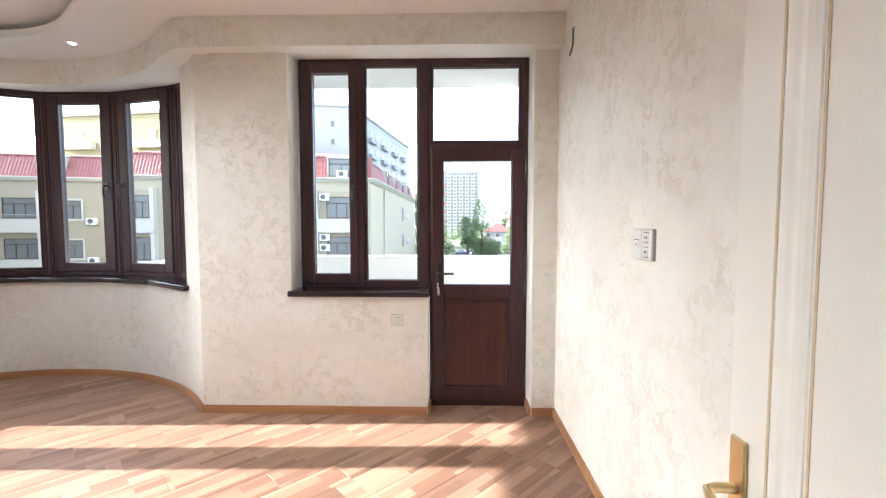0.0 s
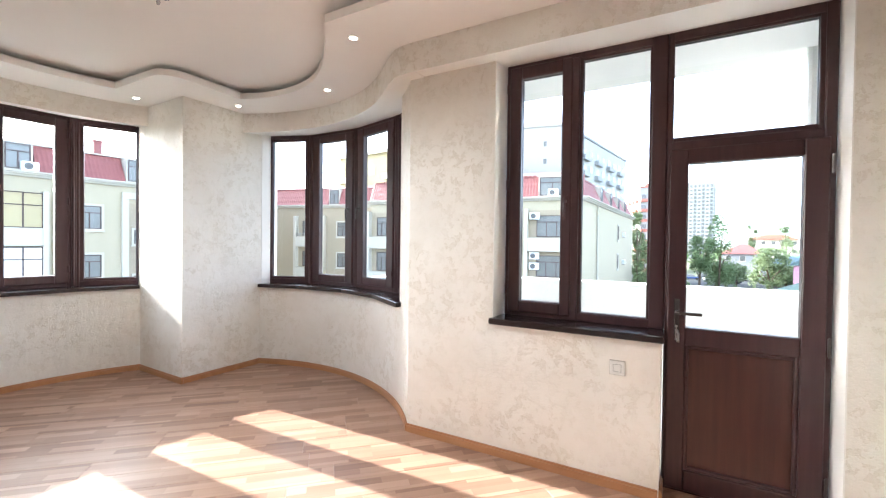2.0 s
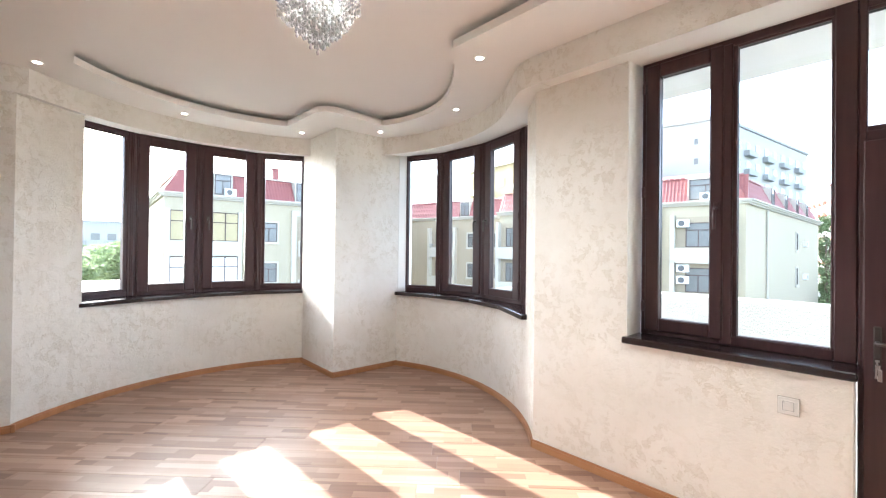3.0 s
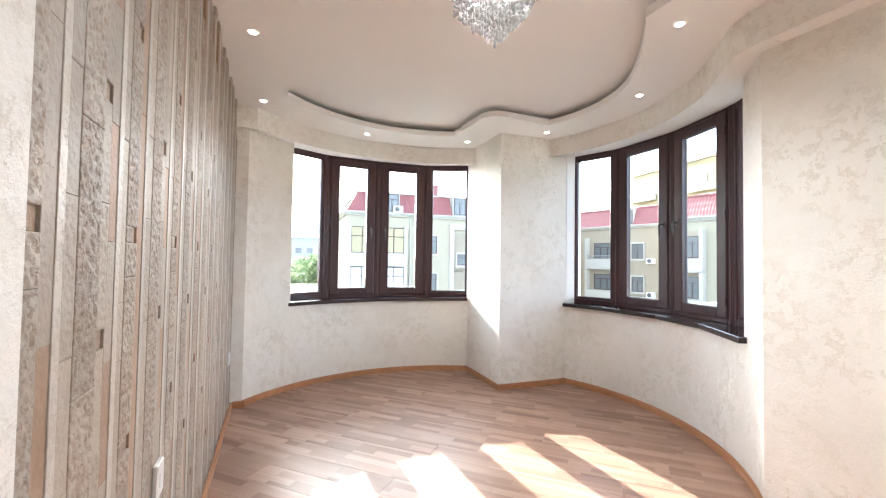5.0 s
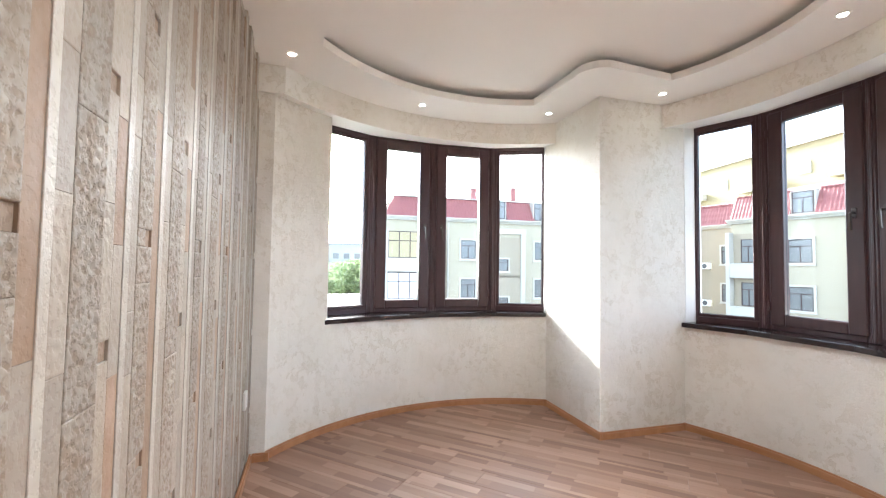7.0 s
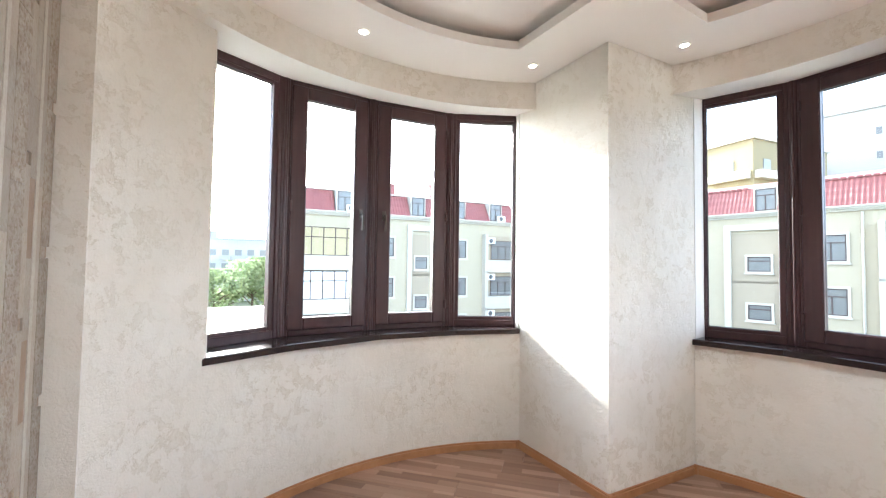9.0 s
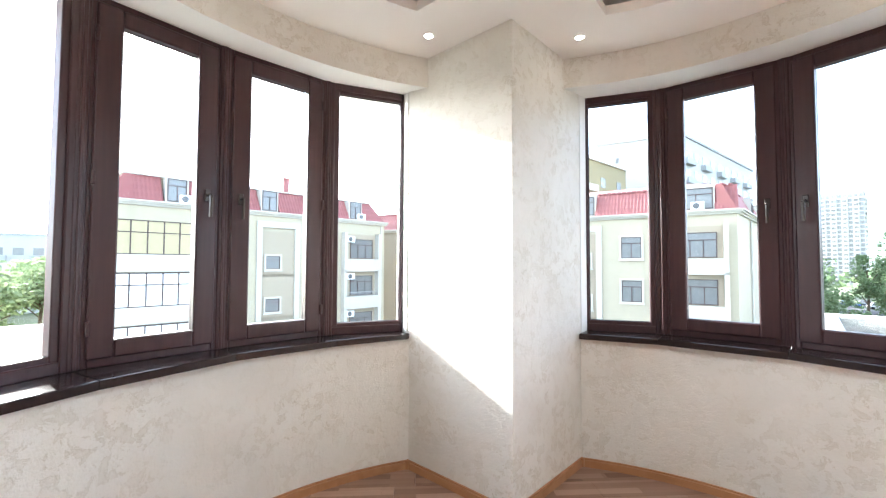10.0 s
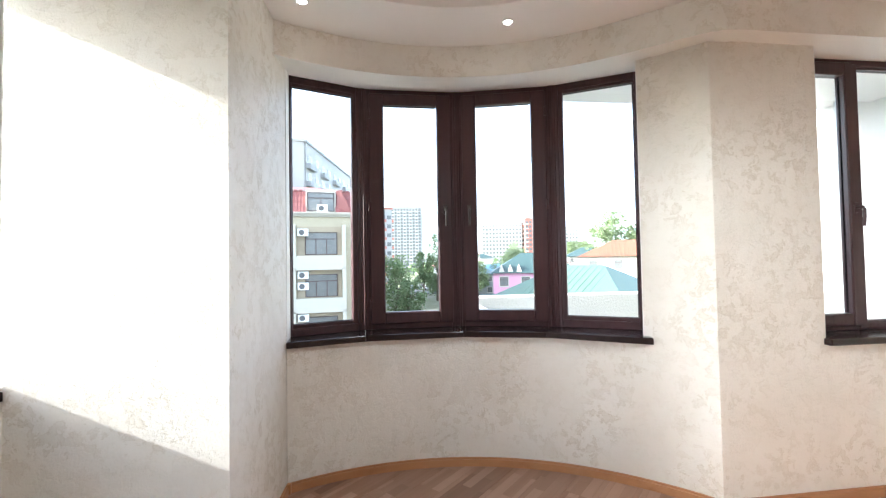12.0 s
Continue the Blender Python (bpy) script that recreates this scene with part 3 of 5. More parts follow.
leaf = bmesh.new()
for lo, hi in (((0.352, 0.012), (0.448, 2.0)), ((0.962, 0.012), (1.066, 2.0)), ((0.446, 1.912), (0.964, 2.0)), ((0.446, 0.86), (0.964, 0.965)), ((0.446, 0.012), (0.964, 0.135))):
    box(leaf, (lo[0], -0.02, lo[1]), (hi[0], 0.045, hi[1]), m0, 0.007)
leaf = part("leaf", leaf, FRAME, d1)
glazing(leaf, 0.44, 0.97, 0.955, 1.92, 0.015, m0)
part("panel", boxed((0.44, 0.006, 0.125), (0.97, 0.03, 0.87), m0), PANEL, leaf, "reddish walnut lower panel")
part("moulding", ring_frame(0.446, 0.964, 0.133, 0.862, 0.022, 0.022, 0.022, 0.022, -0.012, 0.01, m0, 0.006), FRAME, leaf)
bm = boxed((0.388, -0.030, 0.92), (0.416, -0.019, 1.13), m0, 0.005)
tube([m0 @ Vector(p) for p in ((0.402, -0.025, 1.055), (0.402, -0.068, 1.055), (0.415, -0.074, 1.055), (0.47, -0.074, 1.052), (0.525, -0.07, 1.052))], 0.009, 8, bm)
part("door_handle", bm, BRONZE, leaf, "dark bronze lever handle")
bm = lathe([(0.008, 0.0), (0.008, 0.02)], 10, m0 @ pose(0.402, -0.020, 0.972, 90))
box(bm, (0.399, -0.075, 0.960), (0.405, -0.035, 0.984), m0)
box(bm, (0.394, -0.066, 0.895), (0.412, -0.062, 0.958), m0, 0.0015)
box(bm, (0.403, -0.073, 0.885), (0.418, -0.069, 0.94), m0, 0.0015)
part("keys", bm, STEEL, leaf, "bunch of steel keys in the lock")
for hz in (0.22, 0.93, 1.86):
    bm = boxed((1.068, -0.034, hz - 0.05), (1.084, -0.018, hz + 0.05), m0, 0.005)
    part("hinge", bm, BRONZE, leaf, "bronze door hinge")
setting("threshold", boxed((0.331, 3.235, 0.004), (1.099, 3.42, 0.02)), FRAME, "dark door threshold", "threshold")


# ---- entrance door, standing open along the east wall ----
def entrance_door():
    root = thing("door_2", (1.12, 0.10, 0.0), "cream painted panel door with gilt lines, standing open", "door", "", "structure")
    y0, y1 = 0.105, 0.915
    part("leaf", boxed((1.122, y0, 0.012), (1.162, y1, 2.05), None, 0.003), DOOR_PAINT, root)
    z0, z1 = 0.22, 1.90
    bm, g = bmesh.new(), bmesh.new()
    rings = []
    for ins, d in ((0.116, -0.001), (0.119, 0.002), (0.127, 0.0045), (0.14, 0.006), (0.155, 0.0055), (0.168, 0.0075), (0.181, 0.006), (0.192, 0.0025), (0.196, -0.001)):
        a, b, c, e = y0 + ins, y1 - ins, z0 + ins - 0.115, z1 - ins + 0.115
        rings.append([bm.verts.new((1.122 - d, y, z)) for y, z in ((a, c), (b, c), (b, e), (a, e))])
    for r0, r1 in zip(rings, rings[1:]):
        for i in range(4):
            bm.faces.new((r0[i], r1[i], r1[(i + 1) % 4], r0[(i + 1) % 4]))
    bmesh.ops.recalc_face_normals(bm, faces=bm.faces[:])
    for ins in (0.108, 0.199):
        a, b, c, e = y0 + ins, y1 - ins, z0 + ins - 0.115, z1 - ins + 0.115
        t = 0.006
        for lo, hi in (((a, c), (a + t, e)), ((b - t, c), (b, e)), ((a + t, c), (b - t, c + t)), ((a + t, e - t), (b - t, e))):
            box(g, (1.1205, lo[0], lo[1]), (1.1235, hi[0], hi[1]))
    part("moulding", bm, DOOR_PAINT, root)
    part("gilt_line", g, GILT, root, "fine gilt line round the panels")
    bm = boxed((1.113, 0.852, 0.72), (1.123, 0.900, 0.975), None, 0.004)
    tube([(1.118, 0.876, 0.865), (1.075, 0.876, 0.868), (1.055, 0.872, 0.866), (1.048, 0.85, 0.858), (1.05, 0.80, 0.845), (1.056, 0.765, 0.842)], 0.011, 10, bm)
    part("door_handle", bm, BRASS, root, "polished brass lever handle on a long plate")
    for hz in (0.25, 1.05, 1.8):
        part("hinge", lathe([(0.008, -0.05), (0.008, 0.05)], 10, Matrix.Translation((1.128, 0.102, hz))), BRASS, root, "brass hinge")


entrance_door()
bm = bmesh.new()
for lo, hi in (((0.13, 0.0), (0.20, 2.19)), ((1.12, 0.0), (1.19, 2.19)), ((0.20, 2.12), (1.12, 2.19))):
    box(bm, (lo[0], STONE, lo[1]), (hi[0], STONE + 0.014, hi[1]), None, 0.004)
setting("door_trim", bm, DOOR_PAINT, "cream door casing", "trim")


# ---- stone wall: cast travertine panels of upright strips ----
def stone_piece(kind, w, h, depth, seed):
    """One stone: x along the wall, y out of it, z up; rough ones are eaten by real pits."""
    bm = bmesh.new()
    rough = kind in ("rough", "worn")
    g, c = 0.0002, 0.0020 if kind == "rough" else 0.0010
    nx, nz = (max(2, round(w / 0.005)), max(2, round(h / 0.006))) if rough else (1, 1)
    deep, size = (0.0042, 92.0) if kind == "rough" else (0.0020, 100.0)
    grid = []
    for j in range(nz + 1):
        row = []
        for i in range(nx + 1):
            x, z = g + c + (w - 2 * g - 2 * c) * i / nx, g + c + (h - 2 * g - 2 * c) * j / nz
            y = depth
            if rough and 0 < i < nx and 0 < j < nz:
                n = noise.noise(Vector((x * size + seed * 7.3, seed * 1.7, z * size * 0.8))) + 0.5 * noise.noise(Vector((x * 2.1 * size, seed + 9.0, z * 2.0 * size)))
                y -= deep * min(1.0, max(0.0, (n - 0.05) / 0.35))
                y += 0.0006 * noise.noise(Vector((x * 18, seed, z * 9)))
            row.append(bm.verts.new((x, y, z)))
        grid.append(row)
    for a, b in zip(grid, grid[1:]):
        for i in range(nx):
            bm.faces.new((a[i], b[i], b[i + 1], a[i + 1]))
    rim = grid[0] + [r[-1] for r in grid[1:]] + grid[-1][-2::-1] + [r[0] for r in grid[-2:0:-1]]
    outer = [[], []]
    for v in rim:
        x = g if v.co.x < g + c + 1e-5 else (w - g if v.co.x > w - g - c - 1e-5 else v.co.x)
        z = g if v.co.z < g + c + 1e-5 else (h - g if v.co.z > h - g - c - 1e-5 else v.co.z)
        outer[0].append(bm.verts.new((x, depth - c, z)))
        outer[1].append(bm.verts.new((x, 0.0, z)))
    loops = [rim] + outer
    for a, b in zip(loops, loops[1:]):
        for i in range(len(a)):
            bm.faces.new((a[i], a[(i + 1) % len(a)], b[(i + 1) % len(a)], b[i]))
    bmesh.ops.recalc_face_normals(bm, faces=bm.faces[:])
    if rough:
        for f in bm.faces:
            f.smooth = True
    return bm


def stone_wall():
    root = tagged(thing("stone_cladding", (-2.4, 0.078, 0.05), "travertine cladding of upright rough, smooth and terracotta strips", "wall cladding"), kind="structure")
    mats = {"rough": STONE_ROUGH, "worn": STONE_SMOOTH, "smooth": STONE_SMOOTH, "orange": STONE_ORANGE, "white": STONE_WHITE, "brown": STONE_BROWN}
    depths = {"rough": 0.0172, "worn": 0.0158, "smooth": 0.0154, "orange": 0.0148, "white": 0.0174, "brown": 0.009}
    names = {"rough": "rough_stone", "worn": "worn_stone", "smooth": "smooth_stone", "orange": "terracotta_stone", "white": "white_stone", "brown": "stone_inset"}
    PW, PH = 0.504, 0.543          # one cast panel
    # strips of a panel: kind, near edge, width, bottom, height (the panel's foot is at its long joint)
    panel = (("rough", 0.0, 0.092, -0.191, 0.412), ("rough", 0.0, 0.092, 0.221, 0.089), ("rough", 0.0, 0.046, 0.310, 0.042), ("brown", 0.046, 0.046, 0.310, 0.042),
             ("orange", 0.092, 0.048, 0.125, 0.543), ("worn", 0.169, 0.056, 0.085, 0.30), ("smooth", 0.169, 0.056, 0.385, 0.243), ("rough", 0.225, 0.112, 0.0, 0.543),
             ("smooth", 0.337, 0.046, -0.153, 0.225), ("brown", 0.337, 0.046, 0.072, 0.042), ("worn", 0.337, 0.046, 0.114, 0.276),
             ("smooth", 0.383, 0.048, 0.034, 0.273), ("orange", 0.383, 0.048, 0.307, 0.270), ("smooth", 0.461, 0.043, 0.16, 0.40), ("worn", 0.461, 0.043, 0.56, 0.143))
    through_strips = (("white", 0.140, 0.029), ("white", 0.431, 0.030))
    foot = 1.127 - 3 * PH
    rnd = random.Random(7)
    for col in range(-2, 7):
        for what, u, w in through_strips:
            x1 = min(-1.090 - col * PW - u, -0.625)
            x0 = max(-1.090 - col * PW - u - w, -4.212)
            if x1 - x0 > 0.008:
                cw = round(x1 - x0, 3)
                shared_part(("stone", what, cw), lambda: stone_piece(what, cw, CEIL - 0.06, depths[what], 1), [mats[what]], names[what], root, Matrix.Translation((x0, 0.078, 0.06)))
        for row in range(-1, 6):
            for k, (kind, u, w, z, h) in enumerate(panel):
                x1 = -1.090 - col * PW - u
                x0, z0 = x1 - w, foot + row * PH + z
                z1 = z0 + h
                x0, x1, z0, z1 = max(x0, -4.212), min(x1, -0.625), max(z0, 0.06), min(z1, CEIL)
                if x1 - x0 < 0.008 or z1 - z0 < 0.008:
                    continue
                what = kind
                if kind == "orange" and rnd.random() < 0.3:
                    what = "smooth"
                cw, ch = round(x1 - x0, 3), round(z1 - z0, 3)
                key = ("stone", what, cw, ch, k)
                shared_part(key, lambda: stone_piece(what, cw, ch, depths[what], k), [mats[what]], names[what], root,
                            Matrix.Translation((x0, 0.078, z0)))


# ---- floor boards ----
def floor_boards():
    root = tagged(thing("floor", (-2.0, 1.5, 0.0), "diagonal three-strip oak laminate floor with a satin sheen", "floor"), kind="structure")
    plan = ([(-0.62, -0.02), (-4.30, -0.02)] + offset_line(WALL1_ALL, 0.06) + [(-4.0, 2.9), (-3.95, 3.7)] + offset_line(WALL2_ALL, 0.06)
            + [(0.325, 3.12), (0.325, 3.30), (1.105, 3.30), (1.105, 3.12), (1.30, 3.12), (1.30, -0.02), (1.80, -0.02), (1.80, -2.62), (-0.75, -2.62), (-0.75, -0.02)])

    def inside(x, y):
        hit = False
        for (ax, ay), (bx, by) in zip(plan, plan[1:] + plan[:1]):
            if (ay > y) != (by > y) and x < (bx - ax) * (y - ay) / (by - ay) + ax:
                hit = not hit
        return hit

    L, W, gap = 1.285, 0.192, 0.0006
    u, v = Vector((1, 1)).normalized(), Vector((-1, 1)).normalized()
    rnd = random.Random(3)
    shared = {}

    def board_mesh(length):
        key = round(length, 3)
        if key not in shared:
            bm = bmesh.new()
            c = 0.0012
            a, b = length / 2 - gap, W / 2 - gap
            rings = [[bm.verts.new(p) for p in ((-a + e, -b + e, z), (a - e, -b + e, z), (a - e, b - e, z), (-a + e, b - e, z))] for e, z in ((0, -0.012), (0, 0.0 - c), (c, 0.0))]
            for r0, r1 in zip(rings, rings[1:]):
                for i in range(4):
                    bm.faces.new((r0[i], r0[(i + 1) % 4], r1[(i + 1) % 4], r1[i]))
            bm.faces.new(rings[-1])
            me = bpy.data.meshes.new("floor_board")
            bm.to_mesh(me)
            bm.free()
            me.materials.append(LAMINATE)
            shared[key] = me
        return shared[key]

    turn = Matrix.Rotation(radians(45), 4, "Z")
    for row in range(-30, 42):
        vc = row * W
        s0 = rnd.uniform(-L, 0) - 6 * L
        for k in range(13):
            s = s0 + k * L
            # keep the stretch of the board that lies in the room
            ts = [s + (i + 0.5) * L / 24 for i in range(24)]
            ok = [any(inside(*(u * t + v * (vc + dv))) for dv in (-W * 0.48, 0, W * 0.48)) for t in ts]
            if not any(ok):
                continue
            i0, i1 = ok.index(True), 23 - ok[::-1].index(True)
            length = (i1 - i0 + 1) * L / 24
            c = u * (s + (i0 + i1 + 1) * L / 48) + v * vc
            ob = new("floor_board", board_mesh(length))
            ob.parent = root
            ob.matrix_basis = root.matrix_basis.inverted() @ Matrix.Translation((c.x, c.y, 0.004)) @ turn


setting("subfloor", boxed((-5.4, -2.8, -0.25), (1.95, 4.1, -0.012)), STONE_GROUT, "screed under the floor boards", "floor")


# ---- ceiling lamps ----
LAMP = bpy.data.materials.new("lamp_glow")
LAMP.use_nodes = True
lb = LAMP.node_tree.nodes["Principled BSDF"]
lb.inputs["Base Color"].default_value = (0.9, 0.9, 0.88, 1)
lb.inputs["Emission Color"].default_value = (1.0, 0.93, 0.82, 1)
lb.inputs["Emission Strength"].default_value = 3.0
RIM = plain_paint("white_rim", (0.85, 0.84, 0.82), 0.3, 0.02, 0.0)


def downlight(x, y):
    root = thing("downlight", (x, y, CEIL), "small round white ceiling downlight, lit", "downlight", "ceiling downlights")
    m = Matrix.Translation((x, y, CEIL))
    part("rim", lathe([(0.024, -0.001), (0.027, -0.005), (0.036, -0.005), (0.040, -0.0005), (0.040, 0.002), (0.024, 0.002)], 24, m), RIM, root)
    part("lens", lathe([(0.001, -0.0045), (0.016, -0.0042), (0.023, -0.003), (0.023, 0.001)], 20, m), LAMP, root, "glowing frosted lens")
    return root


def lamp_light(x, y):
    data = bpy.data.lights.new("downlight_beam", "SPOT")
    data.energy, data.spot_size, data.spot_blend, data.shadow_soft_size, data.color = 0.07, radians(96), 1.0, 0.04, (1.0, 0.98, 0.95)
    new("downlight_beam", data).location = (x, y, CEIL - 0.02)


first_lamp = downlight(-3.986, 0.317)
for lx, ly in ((-4.564, 1.401), (-4.368, 2.582), (-3.664, 3.222), (-2.483, 3.315), (-1.59, 2.67), (-2.74, 0.28), (-1.5, 0.28), (-0.3, 0.28), (-0.4, 2.67), (0.8, 2.67), (0.8, 1.5)):
    copy_thing(first_lamp, Matrix.Translation((lx, ly, CEIL)))
# the last two beams are added fill between downlights, without a fixture
for lx, ly in ((-3.986, 0.317), (-4.564, 1.401), (-4.368, 2.582), (-3.664, 3.222), (-2.483, 3.315), (-1.59, 2.67), (-2.74, 0.28), (-0.9, 0.28), (0.2, 2.67)):
    lamp_light(lx, ly)


# ---- crystal chandelier ----
CRYSTAL = bpy.data.materials.new("crystal")
CRYSTAL.use_nodes = True
cb = CRYSTAL.node_tree.nodes["Principled BSDF"]
cb.inputs["Base Color"].default_value = (0.95, 0.97, 1.0, 1)
cb.inputs["Roughness"].default_value = 0.03
cb.inputs["IOR"].default_value = 1.6
cb.inputs["Transmission Weight"].default_value = 0.6
cb.inputs["Specular IOR Level"].default_value = 0.8


def chandelier():
    cx, cy, top = -1.86, 1.555, CEIL + 0.115
    root = thing("chandelier", (cx, cy, top), "crystal chandelier of hanging glass drops under a chrome plate", "chandelier")
    part("plate", boxed((cx - 0.19, cy - 0.19, top - 0.045), (cx + 0.19, cy + 0.19, top), None, 0.006), CHROME, root, "square polished chrome ceiling plate")
    rnd = random.Random(11)
    drop = bmesh.new()
    wires = bmesh.new()
    n = 13
    for i in range(n):
        for j in range(n):
            u, v = (i - (n - 1) / 2) / ((n - 1) / 2), (j - (n - 1) / 2) / ((n - 1) / 2)
            r = max(abs(u), abs(v)) * 0.6 + math.hypot(u, v) * 0.4
            length = 0.29 - 0.19 * r + rnd.uniform(-0.015, 0.015)
            px, py = cx + u * 0.175 + rnd.uniform(-0.004, 0.004), cy + v * 0.175 + rnd.uniform(-0.004, 0.004)
            z = top - 0.045
            box(wires, (px - 0.0008, py - 0.0008, z - length), (px + 0.0008, py + 0.0008, z))
            s = z - 0.03
            while s > z - length:
                rr = rnd.uniform(0.007, 0.011)
                bmesh.ops.create_icosphere(drop, subdivisions=1, radius=rr, matrix=Matrix.Translation((px, py, s)))
                s -= rr * rnd.uniform(2.4, 4.0)
            lathe([(0.0015, 0.024), (0.006, 0.012), (0.0105, -0.002), (0.007, -0.012), (0.001, -0.017)], 8, Matrix.Translation((px, py, z - length - 0.015)), drop)
    strings = part("crystal_string", drop, CRYSTAL, root, "strings of clear glass beads and drops")
    strings["kind"] = "stuff"
    part("wires", wires, STEEL, root)
    for k in range(4):
        a = math.pi / 4 + k * math.pi / 2
        bm = lathe([(0.004, -0.02), (0.011, -0.012), (0.012, 0.0), (0.008, 0.03)], 10, Matrix.Translation((cx + 0.11 * math.cos(a), cy + 0.11 * math.sin(a), top - 0.09)))
        part("bulb", bm, LAMP, root, "small glowing bulb")


chandelier()
# fill spot added below the chandelier to brighten walls and floor
fill_lamp = bpy.data.lights.new("chandelier_light", "SPOT")
fill_lamp.energy, fill_lamp.spot_size, fill_lamp.spot_blend, fill_lamp.shadow_soft_size, fill_lamp.color = 7.2, radians(172), 0.5, 0.35, (0.95, 0.98, 1.0)
new("chandelier_light", fill_lamp).location = (-1.86, 1.555, 2.60)


# ---- switches, sockets, wire ----
def light_switch(x, y, z, label):
    root = thing("wall_switch", (x, y, z), label, "switch")
    # grey rim stands in for the plate's shadow line on the stucco
    part("back_frame", boxed((x - 0.043, y - 0.004, z - 0.044), (x + 0.043, y, z + 0.043), None, 0.001), EDGE_GREY, root, "grey rim painting the shadow line round the switch")
    part("plate", boxed((x - 0.041, y - 0.011, z - 0.041), (x + 0.041, y - 0.003, z + 0.041), None, 0.003), WHITE_PLASTIC, root)
    bm = bmesh.new()
    for a, b, c, d in ((-0.027, -0.022, -0.027, 0.027), (0.022, 0.027, -0.027, 0.027), (-0.022, 0.022, -0.027, -0.022), (-0.022, 0.022, 0.022, 0.027)):
        box(bm, (x + a, y - 0.0145, z + c), (x + b, y - 0.0105, z + d), None, 0.001)
    part("rim", bm, WHITE_PLASTIC, root)
    part("gap", boxed((x - 0.0235, y - 0.0125, z - 0.0235), (x + 0.0235, y - 0.0105, z + 0.0235)), DARK_PLASTIC, root, "dark gap round the rocker")
    part("rocker", boxed((x - 0.0205, y - 0.0155, z - 0.0205), (x + 0.0205, y - 0.010, z + 0.0205), None, 0.002), WHITE_PLASTIC, root)


light_switch(0.105, NORTH, 0.72, "white square wall switch on cream stucco")


def socket_plate():
    y0, y1, z0, z1 = 1.585, 1.755, 1.285, 1.405
    root = thing("wall_socket", (EAST, (y0 + y1) / 2, z0), "white double plate of phone and network sockets on stucco", "socket")
    ym = (y0 + y1) / 2
    # grey-brown edge that shows past the plate at one side and the top
    part("back_box", boxed((EAST - 0.010, y0 - 0.002, z0 + 0.001), (EAST, y1 - 0.002, z1 + 0.002), None, 0.002), EDGE_GREY, root, "grey-brown edge behind the plate")
    for a, b in ((y0, ym - 0.001), (ym + 0.001, y1)):
        part("plate", boxed((EAST - 0.016, a, z0), (EAST - 0.009, b, z1), None, 0.003), WHITE_PLASTIC, root)
    for a, z in ((ym - 0.040, 1.374), (ym - 0.040, 1.318), (ym + 0.042, 1.345)):
        jack = part("jack", boxed((EAST - 0.0185, a - 0.019, z - 0.017), (EAST - 0.0155, a + 0.019, z + 0.017), None, 0.0015), WHITE_PLASTIC, root)
        for k in ((-0.007, 0.007) if a < ym else (0.0,)):
            part("hole", boxed((EAST - 0.0195, a + k - 0.0032, z - 0.0045), (EAST - 0.0178, a + k + 0.0032, z + 0.0045)), DARK_PLASTIC, jack)
        for dz in (-0.0195, 0.0195) if a < ym else (0.0195,):
            part("slot", boxed((EAST - 0.0170, a - 0.019, z + dz - 0.0014), (EAST - 0.0155, a + 0.019, z + dz + 0.0014)), DARK_PLASTIC, jack, "dark gap at the insert's edge")


socket_plate()
part("cable", tube([(EAST, 2.70, 2.655), (EAST - 0.012, 2.695, 2.64), (EAST - 0.014, 2.69, 2.54), (EAST - 0.02, 2.735, 2.495)], 0.005, 6), DARK_PLASTIC)
tagged(bpy.data.objects["cable"], "short dark cable end sticking out of the stucco", "cable")


def stone_socket(x, z):
    root = thing("wall_socket", (x, 0.10, z), "white wall socket set in the stone strips", "socket")
    part("plate", boxed((x - 0.04, 0.094, z - 0.055), (x + 0.04, 0.112, z + 0.055), None, 0.004), WHITE_PLASTIC, root)
    part("insert", boxed((x - 0.022, 0.1105, z - 0.024), (x + 0.022, 0.1145, z + 0.024), None, 0.002), WHITE_PLASTIC, root)


stone_socket(-3.90, 0.53)
stone_socket(-1.47, 0.675)


# ---- outside: balcony, street, houses ----
GROUND_Z = -8.0
ROUGHCAST = plain_paint("white_roughcast", (0.70, 0.70, 0.68), 0.9, 0.08, 0.8, 55, "world", 0.012)
CREAM = plain_paint("cream_render", (0.42, 0.365, 0.265), 0.85, 0.08, 0.1, 8)
PALE = plain_paint("pale_render", (0.50, 0.465, 0.40), 0.85, 0.06, 0.1, 8)
# cream taken down to tan: facade shade put into the colour
SHADE_TAN = plain_paint("shaded_tan_render", (0.36, 0.30, 0.22), 0.85, 0.08, 0.1, 8)
YELLOW = plain_paint("yellow_render", (0.25, 0.205, 0.115), 0.85, 0.06, 0.1, 8)
WHITE_WALL = plain_paint("white_render", (0.40, 0.385, 0.37), 0.85, 0.06, 0.1, 4)
GREY_WALL = plain_paint("grey_render", (0.33, 0.33, 0.33), 0.85, 0.1, 0.1, 4)
BRICK_RED = plain_paint("red_render", (0.48, 0.16, 0.12), 0.85, 0.1, 0.1, 4)
RED_TILE = plain_paint("red_roof_tile", (0.27, 0.088, 0.08), 0.55, 0.25, 0.3, 6)
ORANGE_TILE = plain_paint("orange_roof_tile", (0.24, 0.085, 0.05), 0.7, 0.2, 0.3, 4)
TEAL_ROOF = plain_paint("teal_roof", (0.045, 0.08, 0.08), 0.5, 0.2, 0.2, 4)
GREEN_ROOF = plain_paint("green_roof_sheet", (0.075, 0.125, 0.10), 0.45, 0.2, 0.1, 4)
SLATE_ROOF = plain_paint("slate_roof", (0.15, 0.22, 0.25), 0.6, 0.2, 0.2, 4)
